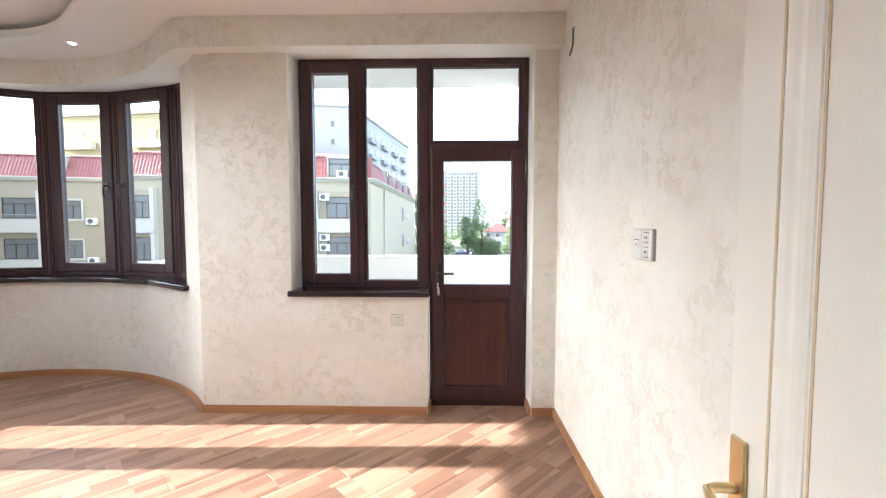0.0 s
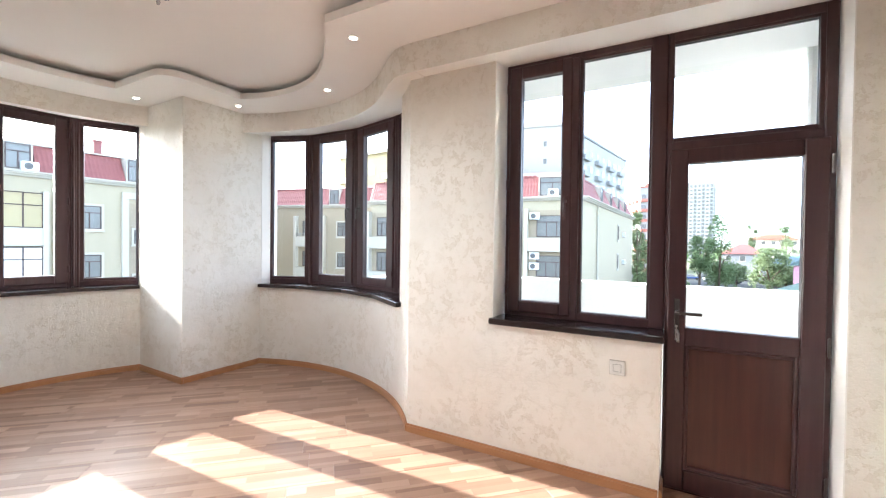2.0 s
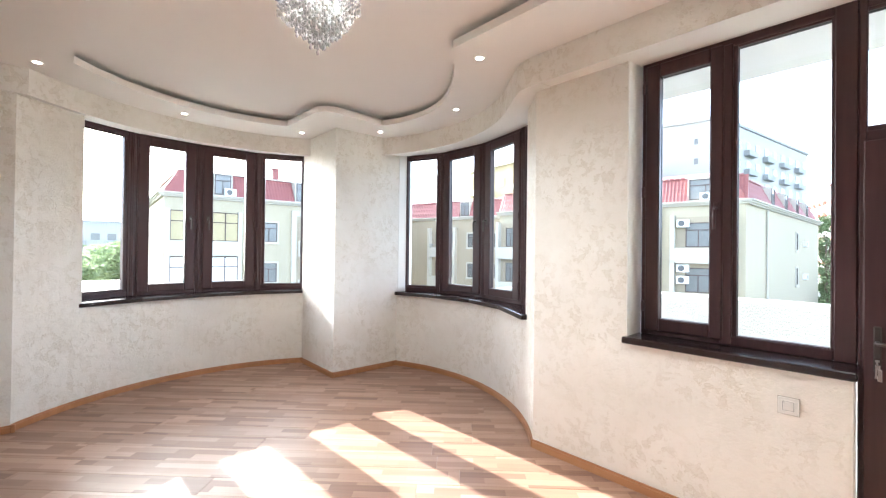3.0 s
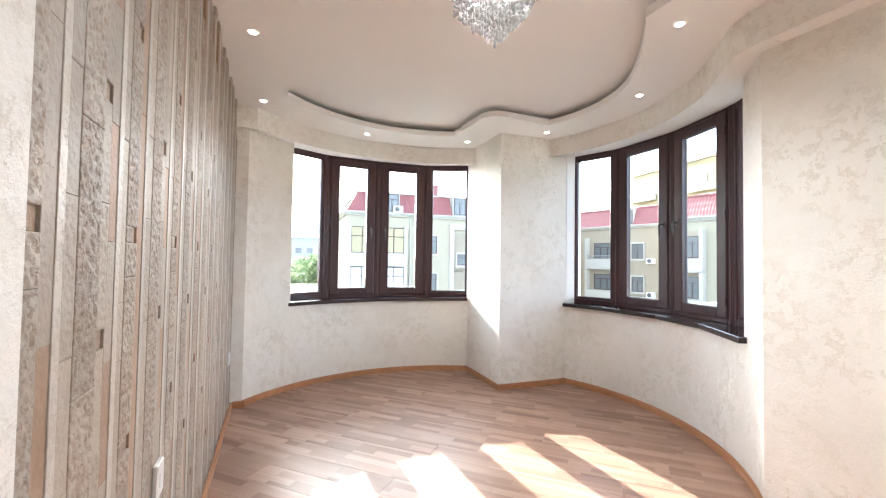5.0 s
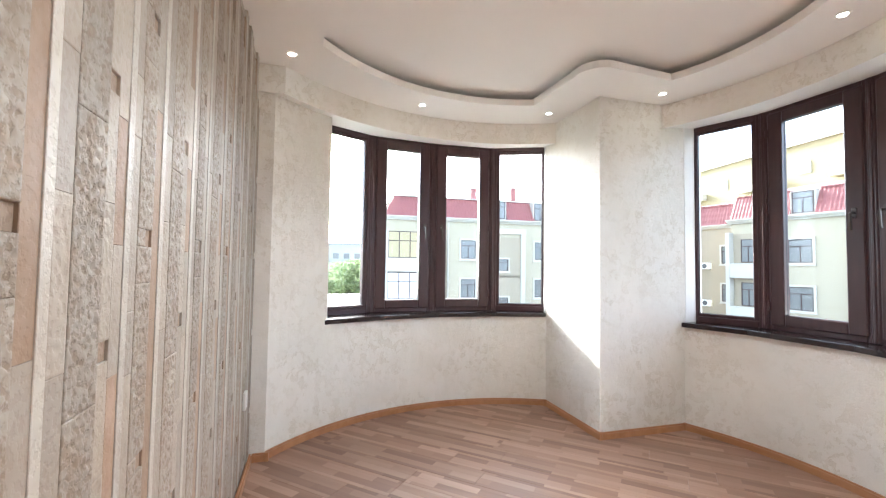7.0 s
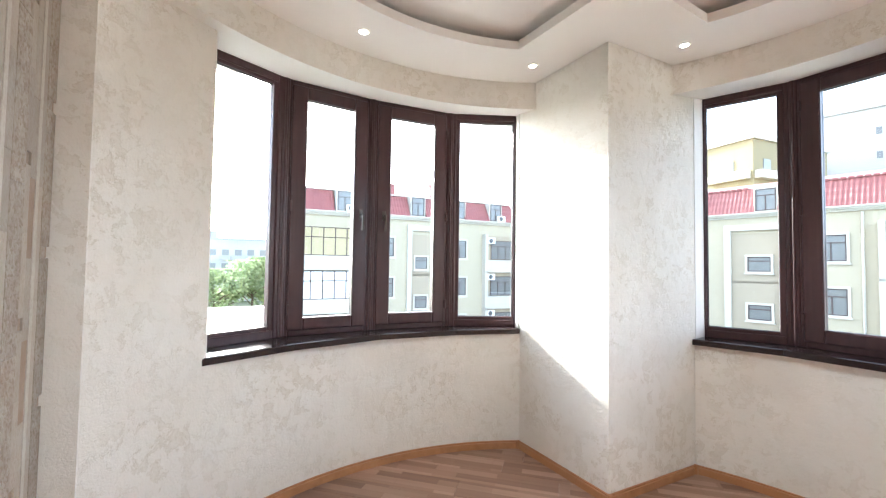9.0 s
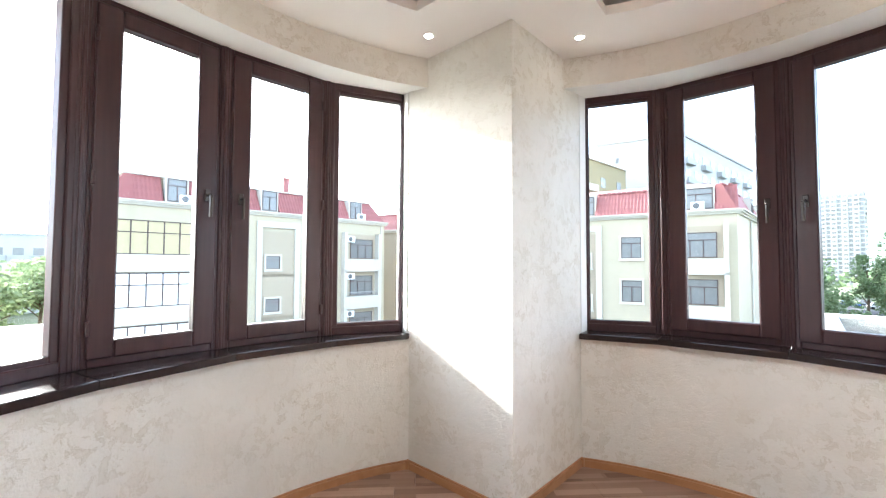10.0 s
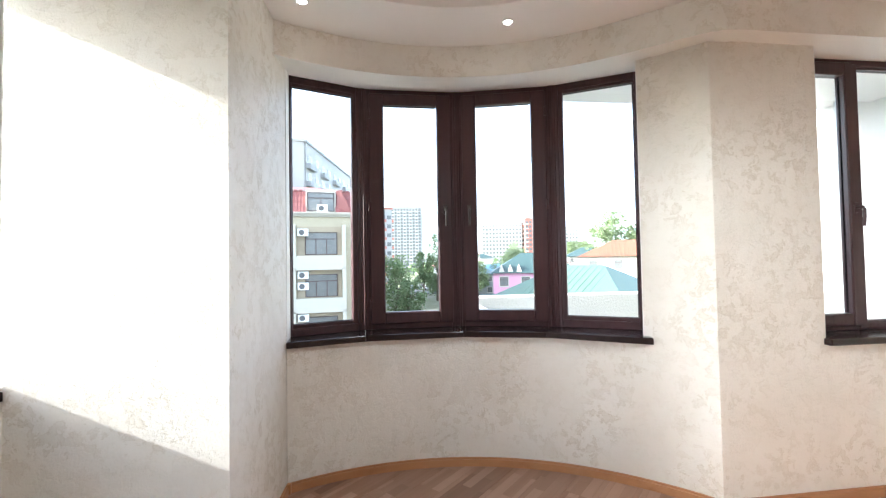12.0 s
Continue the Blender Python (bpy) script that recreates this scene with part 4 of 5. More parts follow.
BLUE_ROOF = plain_paint("blue_roof", (0.20, 0.38, 0.50), 0.5, 0.2, 0.2, 4)
PINK = plain_paint("pink_render", (0.64, 0.33, 0.45), 0.8, 0.06, 0.1, 4)
DARK_GLASS = plain_paint("far_window_glass", (0.19, 0.19, 0.185), 0.25, 0.35, 0.0, 2)
CURTAIN = plain_paint("yellow_curtain", (0.46, 0.385, 0.23), 0.8, 0.2, 0.2, 6)
BROWN_FRAME = material("brown_window_frame", (0.055, 0.03, 0.026), 0.5)[0]
AC_WHITE = plain_paint("ac_white", (0.78, 0.78, 0.76), 0.5, 0.05, 0.0)
AC_GRILLE = material("ac_grille", (0.10, 0.10, 0.10), 0.6)[0]
BARK = plain_paint("bark", (0.13, 0.09, 0.06), 0.9, 0.3, 0.6, 10)
ASPHALT = plain_paint("asphalt", (0.06, 0.06, 0.062), 0.9, 0.3, 0.2, 3)


def earth_material():
    m, nt, b = material("earth_and_grass", (0.16, 0.15, 0.1), 0.95)
    v = coords(nt)
    n = noise_tex(nt, v, 0.05, 5)
    nt.links.new(ramp(nt, n, [(0.35, (0.20, 0.18, 0.13)), (0.5, (0.12, 0.13, 0.06)), (0.65, (0.07, 0.10, 0.035))]), b.inputs["Base Color"])
    return m


def leaf_material(name, a, c):
    m, nt, b = material(name, a, 0.6)
    g = nt.nodes.new("ShaderNodeNewGeometry").outputs["Random Per Island"]
    tint = mixed(nt, g, a, c)
    nt.links.new(tint, b.inputs["Base Color"])
    # thin leaves let some light through
    thin = nt.nodes.new("ShaderNodeBsdfTranslucent")
    nt.links.new(tint, thin.inputs[0])
    both = nt.nodes.new("ShaderNodeMixShader")
    both.inputs[0].default_value = 0.45
    nt.links.new(b.outputs[0], both.inputs[1])
    nt.links.new(thin.outputs[0], both.inputs[2])
    nt.links.new(both.outputs[0], nt.nodes["Material Output"].inputs[0])
    return m


EARTH = earth_material()
LEAF_DARK = leaf_material("leaf_dark", (0.13, 0.195, 0.085), (0.21, 0.27, 0.13))
LEAF_LIGHT = leaf_material("leaf_light", (0.18, 0.235, 0.11), (0.27, 0.32, 0.18))

setting("ground", boxed((-2500, -2500, GROUND_Z - 1), (2500, 2500, GROUND_Z)), EARTH, "earth and grass ground reaching the horizon", "ground")
setting("road", boxed((-40, 118, GROUND_Z), (60, 150, GROUND_Z + 0.03)), ASPHALT, "grey asphalt parking road", "road")
setting("pavement", boxed((-30, -20, GROUND_Z), (12, 30, GROUND_Z + 0.02)), ASPHALT, "asphalt courtyard between the houses", "pavement")

# north balcony
bal = boxed((-2.62, 5.08, -0.35), (1.40, 5.24, 1.05), None, 0.012)
box(bal, (-2.62, 4.02, -0.35), (-2.46, 5.08, 1.05), None, 0.012)
setting("balcony_parapet", bal, ROUGHCAST, "white roughcast balcony parapet", "parapet")
setting("balcony_floor", boxed((-2.62, 3.44, -0.35), (1.40, 5.10, -0.03)), GREY_WALL, "grey balcony floor slab", "floor")
setting("balcony_soffit", boxed((-1.95, 3.44, 2.95), (1.60, 4.75, 3.15)), WHITE_PLASTER, "white balcony slab overhead", "ceiling")
setting("balcony_side_wall", boxed((1.32, 3.44, -0.3), (1.55, 4.95, 2.95)), WHITE_PLASTER, "white side wall of the balcony", "wall")
pipe = thing("drainpipe", (1.265, 4.52, -0.03), "white plastic drainpipe on the balcony wall", "pipe")
part("tube", tube([(1.265, 4.52, -0.03), (1.265, 4.52, 2.95)], 0.05, 12), WHITE_PLASTIC, pipe)
for z in (0.7, 2.1):
    part("clamp", lathe([(0.056, -0.02), (0.056, 0.02)], 14, Matrix.Translation((1.265, 4.52, z))), WHITE_PLASTIC, pipe)
# south-west balcony
bal = boxed((-6.16, -2.6, -0.35), (-6.0, 1.15, 1.05), None, 0.012)
box(bal, (-6.0, 1.0, -0.35), (-5.36, 1.15, 1.05), None, 0.012)
setting("balcony_parapet", bal, ROUGHCAST, "white roughcast parapet of the south-west balcony", "parapet")
setting("balcony_floor", boxed((-6.16, -2.6, -0.35), (-5.36, 1.15, -0.05)), GREY_WALL, "grey south-west balcony floor", "floor")
setting("house_outer_wall", boxed((-5.2, -0.6, GROUND_Z), (1.5, 4.0, -0.36)), CREAM, "cream outer wall of the house below", "wall")

MESHES = {}


def shared_part(key, make, mats, name, parent, m, label=""):
    """A part whose mesh is shared with all alike parts; m: its pose in the world."""
    if key not in MESHES:
        bm = make()
        me = bpy.data.meshes.new(name)
        bm.normal_update()
        bm.to_mesh(me)
        bm.free()
        for x in mats:
            me.materials.append(x)
        MESHES[key] = me
    ob = new(name, MESHES[key])
    root, up = parent, Matrix()
    chain = []
    while root is not None:
        chain.append(root)
        root = root.parent
    for o in reversed(chain):
        up = up @ o.matrix_basis
    ob.parent = parent
    ob.matrix_basis = up.inverted() @ m
    if label:
        ob["label"] = label
    return ob


def house_window(parent, m, x, z, w, h, lights=2, trim=True, label="brown-framed window"):
    """A window on a facade: x to the right, y outwards, z up."""
    def make():
        bm = bmesh.new()
        if trim:
            t = 0.14
            for lo, hi in (((-w / 2 - t, -t), (-w / 2, h + t)), ((w / 2, -t), (w / 2 + t, h + t)), ((-w / 2, -t), (w / 2, 0)), ((-w / 2, h), (w / 2, h + t))):
                box(bm, (lo[0], 0.0, lo[1]), (hi[0], 0.09, hi[1]), None, 0, 0)
            box(bm, (-w / 2 - t - 0.05, 0.0, -t - 0.05), (w / 2 + t + 0.05, 0.14, -t + 0.03), None, 0, 0)
        f = 0.06
        for lo, hi in (((-w / 2, 0), (-w / 2 + f, h)), ((w / 2 - f, 0), (w / 2, h)), ((-w / 2 + f, 0), (w / 2 - f, f)), ((-w / 2 + f, h - f), (w / 2 - f, h)), ((-w / 2 + f, h * 0.68), (w / 2 - f, h * 0.68 + f))):
            box(bm, (lo[0], -0.02, lo[1]), (hi[0], 0.05, hi[1]), None, 0, 1)
        for k in range(1, lights):
            c = -w / 2 + w * k / lights
            box(bm, (c - f / 2, -0.02, f), (c + f / 2, 0.05, h * 0.68), None, 0, 1)
        box(bm, (-w / 2 + 0.01, -0.02, 0.01), (w / 2 - 0.01, 0.012, h - 0.01), None, 0, 2)
        return bm
    return shared_part(("win", w, h, lights, trim), make, [PALE, BROWN_FRAME, DARK_GLASS], "window", parent, m @ Matrix.Translation((x, 0, z)), label)


def air_conditioner(m, x, y, z):
    """An outdoor unit: case, grille ring, brackets."""
    place = m @ Matrix.Translation((x, y, z))
    root = thing("air_conditioner", place, "white outdoor air conditioner unit on a facade", "air conditioner", "outdoor air conditioners")
    shared_part("ac_case", lambda: boxed((-0.4, 0.0, 0.0), (0.4, 0.32, 0.56), None, 0.02), [AC_WHITE], "case", root, place)
    shared_part("ac_fan", lambda: lathe([(0.21, 0.0), (0.21, 0.012), (0.05, 0.02)], 18, pose(-0.08, 0.318, 0.28, -90)), [AC_GRILLE], "grille", root, place, "dark round fan grille")
    shared_part("ac_bracket", lambda: boxed((-0.02, -0.06, -0.04), (0.02, 0.3, 0.0)), [AC_GRILLE], "bracket", root, place @ Matrix.Translation((-0.28, 0, 0)))
    shared_part("ac_bracket", None, [AC_GRILLE], "bracket", root, place @ Matrix.Translation((0.28, 0, 0)))
    return root


def mansard(parent, m, x0, x1, z0, z1, lean, mat=None, gaps=(), hips=(0, 0)):
    """A steep ribbed tile slope along a facade, with gaps for dormers."""
    spans, s = [], x0
    for a, b in sorted(gaps):
        spans.append((s, a))
        s = b
    spans.append((s, x1))
    for a, b in spans:
        if b - a < 0.1:
            continue
        bm = bmesh.new()
        pitch = 0.24
        n = max(2, int((b - a) / pitch * 4))
        rows = 7
        grid = []
        for j in range(rows + 1):
            f = j / rows
            line = []
            for i in range(n + 1):
                lo, hi = a + (lean * f if hips[0] and a == x0 else 0.0), b - (lean * f if hips[1] and b == x1 else 0.0)
                x = lo + (hi - lo) * i / n
                rise = 0.035 * (0.5 + 0.5 * math.cos(2 * math.pi * x / pitch)) - (0.03 if j % 2 else 0.0)
                line.append(bm.verts.new((x, -lean * f + rise, z0 + (z1 - z0) * f)))
            grid.append(line)
        for u, v in zip(grid, grid[1:]):
            for i in range(n):
                bm.faces.new((u[i], u[i + 1], v[i + 1], v[i]))
        # ends
        back = [[bm.verts.new((line[i].co.x, -lean - 0.3, z)) for z, line in ((z0, grid[0]), (z1, grid[-1]))] for i in (0, -1)]
        bm.faces.new([g[0] for g in grid] + back[0][::-1])
        bm.faces.new([g[-1] for g in grid][::-1] + back[1])
        first, last = grid[-1][0].co.x + 0.1, grid[-1][-1].co.x - 0.1
        for k in range(int((last - first) / 0.36)):
            box(bm, (first + 0.36 * k, -lean - 0.12, z1 - 0.03), (first + 0.36 * k + 0.26, -lean + 0.10, z1 + 0.07))
        bm.transform(m)
        part("roof_slope", bm, mat or RED_TILE, parent, "ribbed red tile slope")


def dormer(parent, m, x, z, w, h, lean):
    bm = boxed((x - w / 2 - 0.08, -lean - 0.2, z), (x + w / 2 + 0.08, -lean * 0.25, z + h + 0.12), m)
    part("dormer", bm, PALE, parent)
    mm = m @ Matrix.Translation((0, -lean * 0.25, 0))
    house_window(parent, mm, x, z + 0.08, w - 0.06, h - 0.02, 2, False, "white-framed dormer window")


def cornice(parent, m, x0, x1, z):
    bm = boxed((x0, -0.1, z - 0.12), (x1, 0.16, z), m)
    box(bm, (x0, -0.1, z), (x1, 0.30, z + 0.10), m)
    box(bm, (x0, -0.1, z + 0.10), (x1, 0.42, z + 0.2), m)
    part("cornice", bm, PALE, parent, "pale stepped cornice")


def frame_from(p0, p1):
    """Facade pose from its left end p0 to its right end p1, as seen from the room; y outwards."""
    u = Vector((p1[0] - p0[0], p1[1] - p0[1], 0))
    w = u.length
    u.normalize()
    out = Vector((u.y, -u.x, 0))
    return Matrix.Translation((p0[0], p0[1], 0)) @ Matrix((u, out, Vector((0, 0, 1)))).transposed().to_4x4(), w


def loggia(parent, m, x0, x1, z, h, glazed="", rail=False, ac=0):
    """An open balcony bay: white parapet, flat darker panel for its shade, a wide window."""
    part("balcony", boxed((x0, 0.0, z - 1.15), (x1, 0.55, z - 0.05), m), PALE, parent, "white balcony parapet")
    if rail:
        bm = bmesh.new()
        for k in range(int((x1 - x0) / 0.16)):
            box(bm, (x0 + k * 0.16, 0.50, z - 0.05), (x0 + k * 0.16 + 0.025, 0.525, z + 0.3), m)
        box(bm, (x0, 0.49, z + 0.3), (x1, 0.54, z + 0.34), m)
        part("railing", bm, GREY_WALL, parent)
    if glazed:
        n = max(3, int((x1 - x0) / 0.8))
        bm = bmesh.new()
        for k in range(n + 1):
            c = x0 + 0.05 + (x1 - x0 - 0.1) * k / n
            box(bm, (c - 0.035, 0.44, z - 0.05), (c + 0.035, 0.52, z + h), m)
        for zz in (z - 0.05, z + h * 0.62, z + h - 0.06):
            box(bm, (x0, 0.435, zz), (x1, 0.525, zz + 0.06), m)
        part("glazing_bars", bm, BROWN_FRAME, parent)
        part("glazing", boxed((x0, 0.46, z), (x1, 0.48, z + h - 0.02), m), CURTAIN if glazed == "yellow" else CURTAIN_WHITE, parent, "curtained balcony glazing")
    else:
        # no real hollow: the tan sheet carries the balcony's shade
        part("recess", boxed((x0 + 0.1, 0.0, z - 0.05), (x1 - 0.1, 0.02, z + h), m), SHADE_TAN, parent, "flat tan panel with the balcony's shade in its colour")
        house_window(parent, m @ Matrix.Translation((0, 0.03, 0)), (x0 + x1) / 2 + 0.15, z + 0.02, min(2.4, x1 - x0 - 0.9), h - 0.45, 3, False, "wide brown balcony window")
        for k in range(ac):
            air_conditioner(m, x0 + 0.55, 0.04, z + h - 0.75 - 0.85 * k)
    for x in (x0 - 0.1, x1 + 0.1):
        part("pilaster", boxed((x - 0.14, 0.0, z - 1.15), (x + 0.14, 0.58, z + h + 0.1), m), PALE, parent)


CURTAIN_WHITE = plain_paint("white_curtain", (0.78, 0.78, 0.74), 0.8, 0.1, 0.2, 6)


def mansard_house(name, p0, p1, depth, wall, label, eave=5.3, plan=None):
    m, w = frame_from(p0, p1)
    root = thing(name, m @ Matrix.Translation((0, 0, GROUND_Z)), label, "house")
    part("wall", prism(plan, GROUND_Z, eave) if plan else boxed((0, -depth, GROUND_Z), (w, 0, eave), m), wall, root)
    cornice(root, m, -0.2, w + 0.2, eave)
    bm = boxed((0.9, -depth, eave + 2.0), (w - 0.9, -0.95, eave + 2.10), m)
    part("roof", bm, PALE, root, "flat pale roof edge")
    part("attic", boxed((1.2, -depth + 0.4, eave), (w - 1.2, -1.25, eave + 2.0), m), SHADE_TAN, root)
    bm = bmesh.new()
    vs = [m @ Vector(p) for p in ((0.9, -0.95, eave + 2.11), (w - 0.9, -0.95, eave + 2.11), (w - 3, -depth / 2, eave + 2.9), (3, -depth / 2, eave + 2.9), (0.9, -depth, eave + 2.11), (w - 0.9, -depth, eave + 2.11))]
    v = [bm.verts.new(p) for p in vs]
    for q in ((0, 1, 2, 3), (0, 3, 4), (1, 5, 2), (3, 2, 5, 4)):
        bm.faces.new([v[i] for i in q])
    part("roof_top", bm, RED_TILE, root, "low red roof")
    return root, m, w


# west house, facing the bay
a_root, am, aw = mansard_house("apartment_house", (-34.6, 6.0), (-33.4, 27.0), 14, CREAM, "cream four-storey apartment house with a red mansard roof")
mansard(a_root, am, -0.1, aw + 0.1, 5.5, 7.35, 1.1, None, ((3.0, 4.6), (9.3, 10.8), (13.4, 14.6), (17.2, 18.6)), (1, 1))
sm, sw = frame_from((-48.6, 6.8), (-34.6, 6.0))
cornice(a_root, sm, -0.2, sw + 0.1, 5.3)
mansard(a_root, sm, 0.0, sw + 0.1, 5.5, 7.35, 1.1, None, ((8.5, 10.0),), (0, 1))
for x in (3.8, 10.05, 14.0, 17.9):
    dormer(a_root, am, x, 5.55, 1.2, 1.55, 0.85)
for x in (4.3, 18.4):
    air_conditioner(am, x, -0.2, 5.55)
for k in range(3):
    z = 2.1 - 3.3 * k
    loggia(a_root, am, 0.3, 4.8, z, 2.1, "yellow" if k == 0 else "white")
    house_window(a_root, am, 7.2, z, 1.3, 1.55)
    house_window(a_root, am, 14.0, z, 1.3, 1.55)
    loggia(a_root, am, 16.6, 20.0, z - 0.1, 2.2, "", k == 1, 1)
    # niche depth is only a darker sheet, its shade in the colour
    part("niche_back", boxed((9.4, 0.0, z - 1.6), (12.0, 0.015, z + 1.9), am), SHADE_TAN, a_root, "flat tan panel with the niche's shade in its colour")
    house_window(a_root, am @ Matrix.Translation((0, 0.02, 0)), 10.3, z - 1.0, 1.1, 1.0, 1)
bm = bmesh.new()
for x in (9.2, 12.2):
    box(bm, (x - 0.2, 0.0, GROUND_Z), (x + 0.2, 0.22, 4.3), am)
box(bm, (9.0, 0.0, 4.3), (12.4, 0.22, 4.75), am)
part("niche_surround", bm, PALE, a_root)
for x in (5.4, 20.6):
    part("drainpipe", tube([am @ Vector((x, 0.1, GROUND_Z)), am @ Vector((x, 0.1, 5.1))], 0.07, 6), PALE, a_root)
for x, h in ((8.6, 1.0), (12.6, 1.3)):
    part("chimney", box(boxed((x - 0.25, -3.4, 7.3), (x + 0.25, -2.9, 7.6 + h), am), (x - 0.33, -3.48, 7.6 + h), (x + 0.33, -2.82, 7.7 + h), am), RED_TILE, a_root, "red roof vent")

# wing between the two houses, its shade put into the tan wall colour
c_root, cm, cw = mansard_house("apartment_house", (-43.3, 30.8), (-18.6, 37.5), 12, SHADE_TAN, "wing of the apartment house under a red mansard roof, shade in its tan wall colour", 5.2)
mansard(c_root, cm, -0.1, cw, 5.4, 7.2, 0.85, None, ((10.9, 12.2), (18.0, 19.3)))
for x in (11.55, 18.65):
    dormer(c_root, cm, x, 5.45, 1.1, 1.5, 0.85)
for k in range(3):
    z = 2.0 - 3.3 * k
    loggia(c_root, cm, 7.3, 10.5, z, 2.1, "", k == 0)
    for x in (12.7, 15.9, 19.5):
        house_window(c_root, cm, x, z, 1.2, 1.5)
    air_conditioner(cm, 14.1, 0.02, z - 0.5)

# north-west house
b_root, bmx, bw = mansard_house("apartment_house", (-25.1, 31.55), (-6.3, 34.6), 9, CREAM, "cream apartment house corner with loggias and a red mansard roof", 5.1,
                                [(-25.1, 31.55), (-6.3, 34.6), (-5.3, 64.0), (-17.0, 64.0), (-23.6, 41.0)])
part("attic", prism([(-15.5, 36.5), (-7.3, 36.0), (-6.5, 64.0), (-14.5, 64.0)], 5.1, 7.1), SHADE_TAN, b_root)
part("roof_top", prism([(-16.5, 36.5), (-7.1, 35.8), (-6.2, 64.2), (-15.5, 64.2)], 7.1, 7.25), RED_TILE, b_root)
mansard(b_root, bmx, -0.1, bw + 0.1, 5.3, 7.1, 0.85, None, ((3.8, 5.2), (8.6, 9.9), (15.6, 17.8)))
dormer(b_root, bmx, 4.5, 5.35, 1.3, 1.5, 0.85)
dormer(b_root, bmx, 9.25, 5.35, 1.2, 1.5, 0.85)
dormer(b_root, bmx, 16.7, 5.35, 2.1, 1.5, 0.85)
air_conditioner(bmx, 16.8, 0.0, 5.33)
for k in range(3):
    z = 2.0 - 3.25 * k
    # same darker sheet here for the shade in the niche
    part("niche_back", boxed((7.3, 0.0, z - 1.5), (10.0, 0.015, z + 1.9), bmx), SHADE_TAN, b_root, "flat tan panel with the niche's shade in its colour")
    house_window(b_root, bmx @ Matrix.Translation((0, 0.02, 0)), 8.9, z - 0.7, 1.3, 1.0, 1)
    house_window(b_root, bmx, 4.4, z, 1.4, 1.6)
    house_window(b_root, bmx, 12.5, z, 1.4, 1.6)
    loggia(b_root, bmx, 14.8, 18.3, z, 2.2, "", False, 2 if k else 1)
    loggia(b_root, bmx, 0.1, 2.5, z, 2.2, "", False, 0)
bm = bmesh.new()
for x in (7.1, 10.2):
    box(bm, (x - 0.2, 0.0, GROUND_Z), (x + 0.2, 0.22, 4.1), bmx)
box(bm, (6.9, 0.0, 4.1), (10.4, 0.22, 4.5), bmx)
part("niche_surround", bm, PALE, b_root)
part("drainpipe", tube([bmx @ Vector((13.9, 0.1, GROUND_Z)), bmx @ Vector((13.9, 0.1, 4.9))], 0.07, 6), PALE, b_root)
# its east side
em, ew = frame_from((-6.3, 34.6), (-5.3, 64.0))
cornice(b_root, em, 0, ew, 5.1)
mansard(b_root, em, 0.0, ew, 5.3, 7.1, 0.85, None, ((8.0, 9.2), (13, 14.2), (18, 19.2), (23, 24.2)))
for x in (8.6, 13.6, 18.6, 23.6):
    dormer(b_root, em, x, 5.35, 1.1, 1.5, 0.85)
for k in range(3):
    z = 2.0 - 3.25 * k
    for x in (17.0,):
        house_window(b_root, em, x, z, 0.8, 1.6, 1)
    air_conditioner(em, 20.5, 0.02, z + 0.4)
part("drainpipe", tube([em @ Vector((5.5, 0.1, GROUND_Z)), em @ Vector((5.5, 0.1, 4.9))], 0.09, 6), PALE, b_root)


def slab_block(name, p0, p1, depth, z1, wall, label, floors, cols, band=None, ww=1.4, wh=1.5, side=True, z_low=GROUND_Z):
    """A far block of flats: body, roof edge, a joined grid of windows and balcony bands on its faces."""
    m, w = frame_from(p0, p1)
    root = thing(name, m @ Matrix.Translation((0, 0, GROUND_Z)), label, "building")
    part("wall", boxed((0, -depth, GROUND_Z), (w, 0, z1), m), wall, root)
    part("roof", box(boxed((-0.3, -depth - 0.3, z1), (w + 0.3, 0.3, z1 + 0.5), m), (w * 0.4, -depth * 0.7, z1 + 0.5), (w * 0.55, -depth * 0.4, z1 + 2.6), m), band or wall, root)
    faces = [(m, w)]
    if side:
        q0, q1 = m @ Vector((w, 0, 0)), m @ Vector((w, -depth, 0))
        faces.append(frame_from((q0.x, q0.y), (q1.x, q1.y)))
        q0, q1 = m @ Vector((0, -depth, 0)), m @ Vector((0, 0, 0))
        faces.append(frame_from((q0.x, q0.y), (q1.x, q1.y)))
    for fm, fw in faces:
        n = max(2, round(cols * fw / w))
        glass, bands = bmesh.new(), bmesh.new()
        for f in range(floors):
            z = z_low + 1.2 + (z1 - z_low - 1.6) * f / floors
            for k in range(n):
                c = fw * (k + 0.5) / n
                box(glass, (c - ww / 2, -0.05, z), (c + ww / 2, 0.06, z + wh), fm)
                if band is not None and k % 2 == 0:
                    box(bands, (c - fw / n * 0.45, 0.0, z - 1.1), (c + fw / n * 0.45, 0.9, z - 0.1), fm)
        g = part("window", glass, DARK_GLASS, root, "rows of dark windows")
        g["kind"] = "stuff"
        if band is not None:
            g = part("balcony", bands, band, root, "rows of balcony fronts")
            g["kind"] = "stuff"
        else:
            bands.free()
    return root


slab_block("apartment_building", (-58, 62), (-28.0, 58.5), 16, 17.6, YELLOW, "yellow multi-storey block behind the red roofs", 7, 5, PALE)
slab_block("apartment_building", (-33, 80), (-19.5, 82.5), 14, 24.5, WHITE_WALL, "tall white block with a blank end wall", 9, 2, None, 0.6, 1.0, False)
slab_block("apartment_building", (-19.4, 83.5), (-13.0, 126.7), 13, 24.6, WHITE_WALL, "long white block with rows of grey balconies", 9, 10, GREY_WALL, 2.2, 1.6)
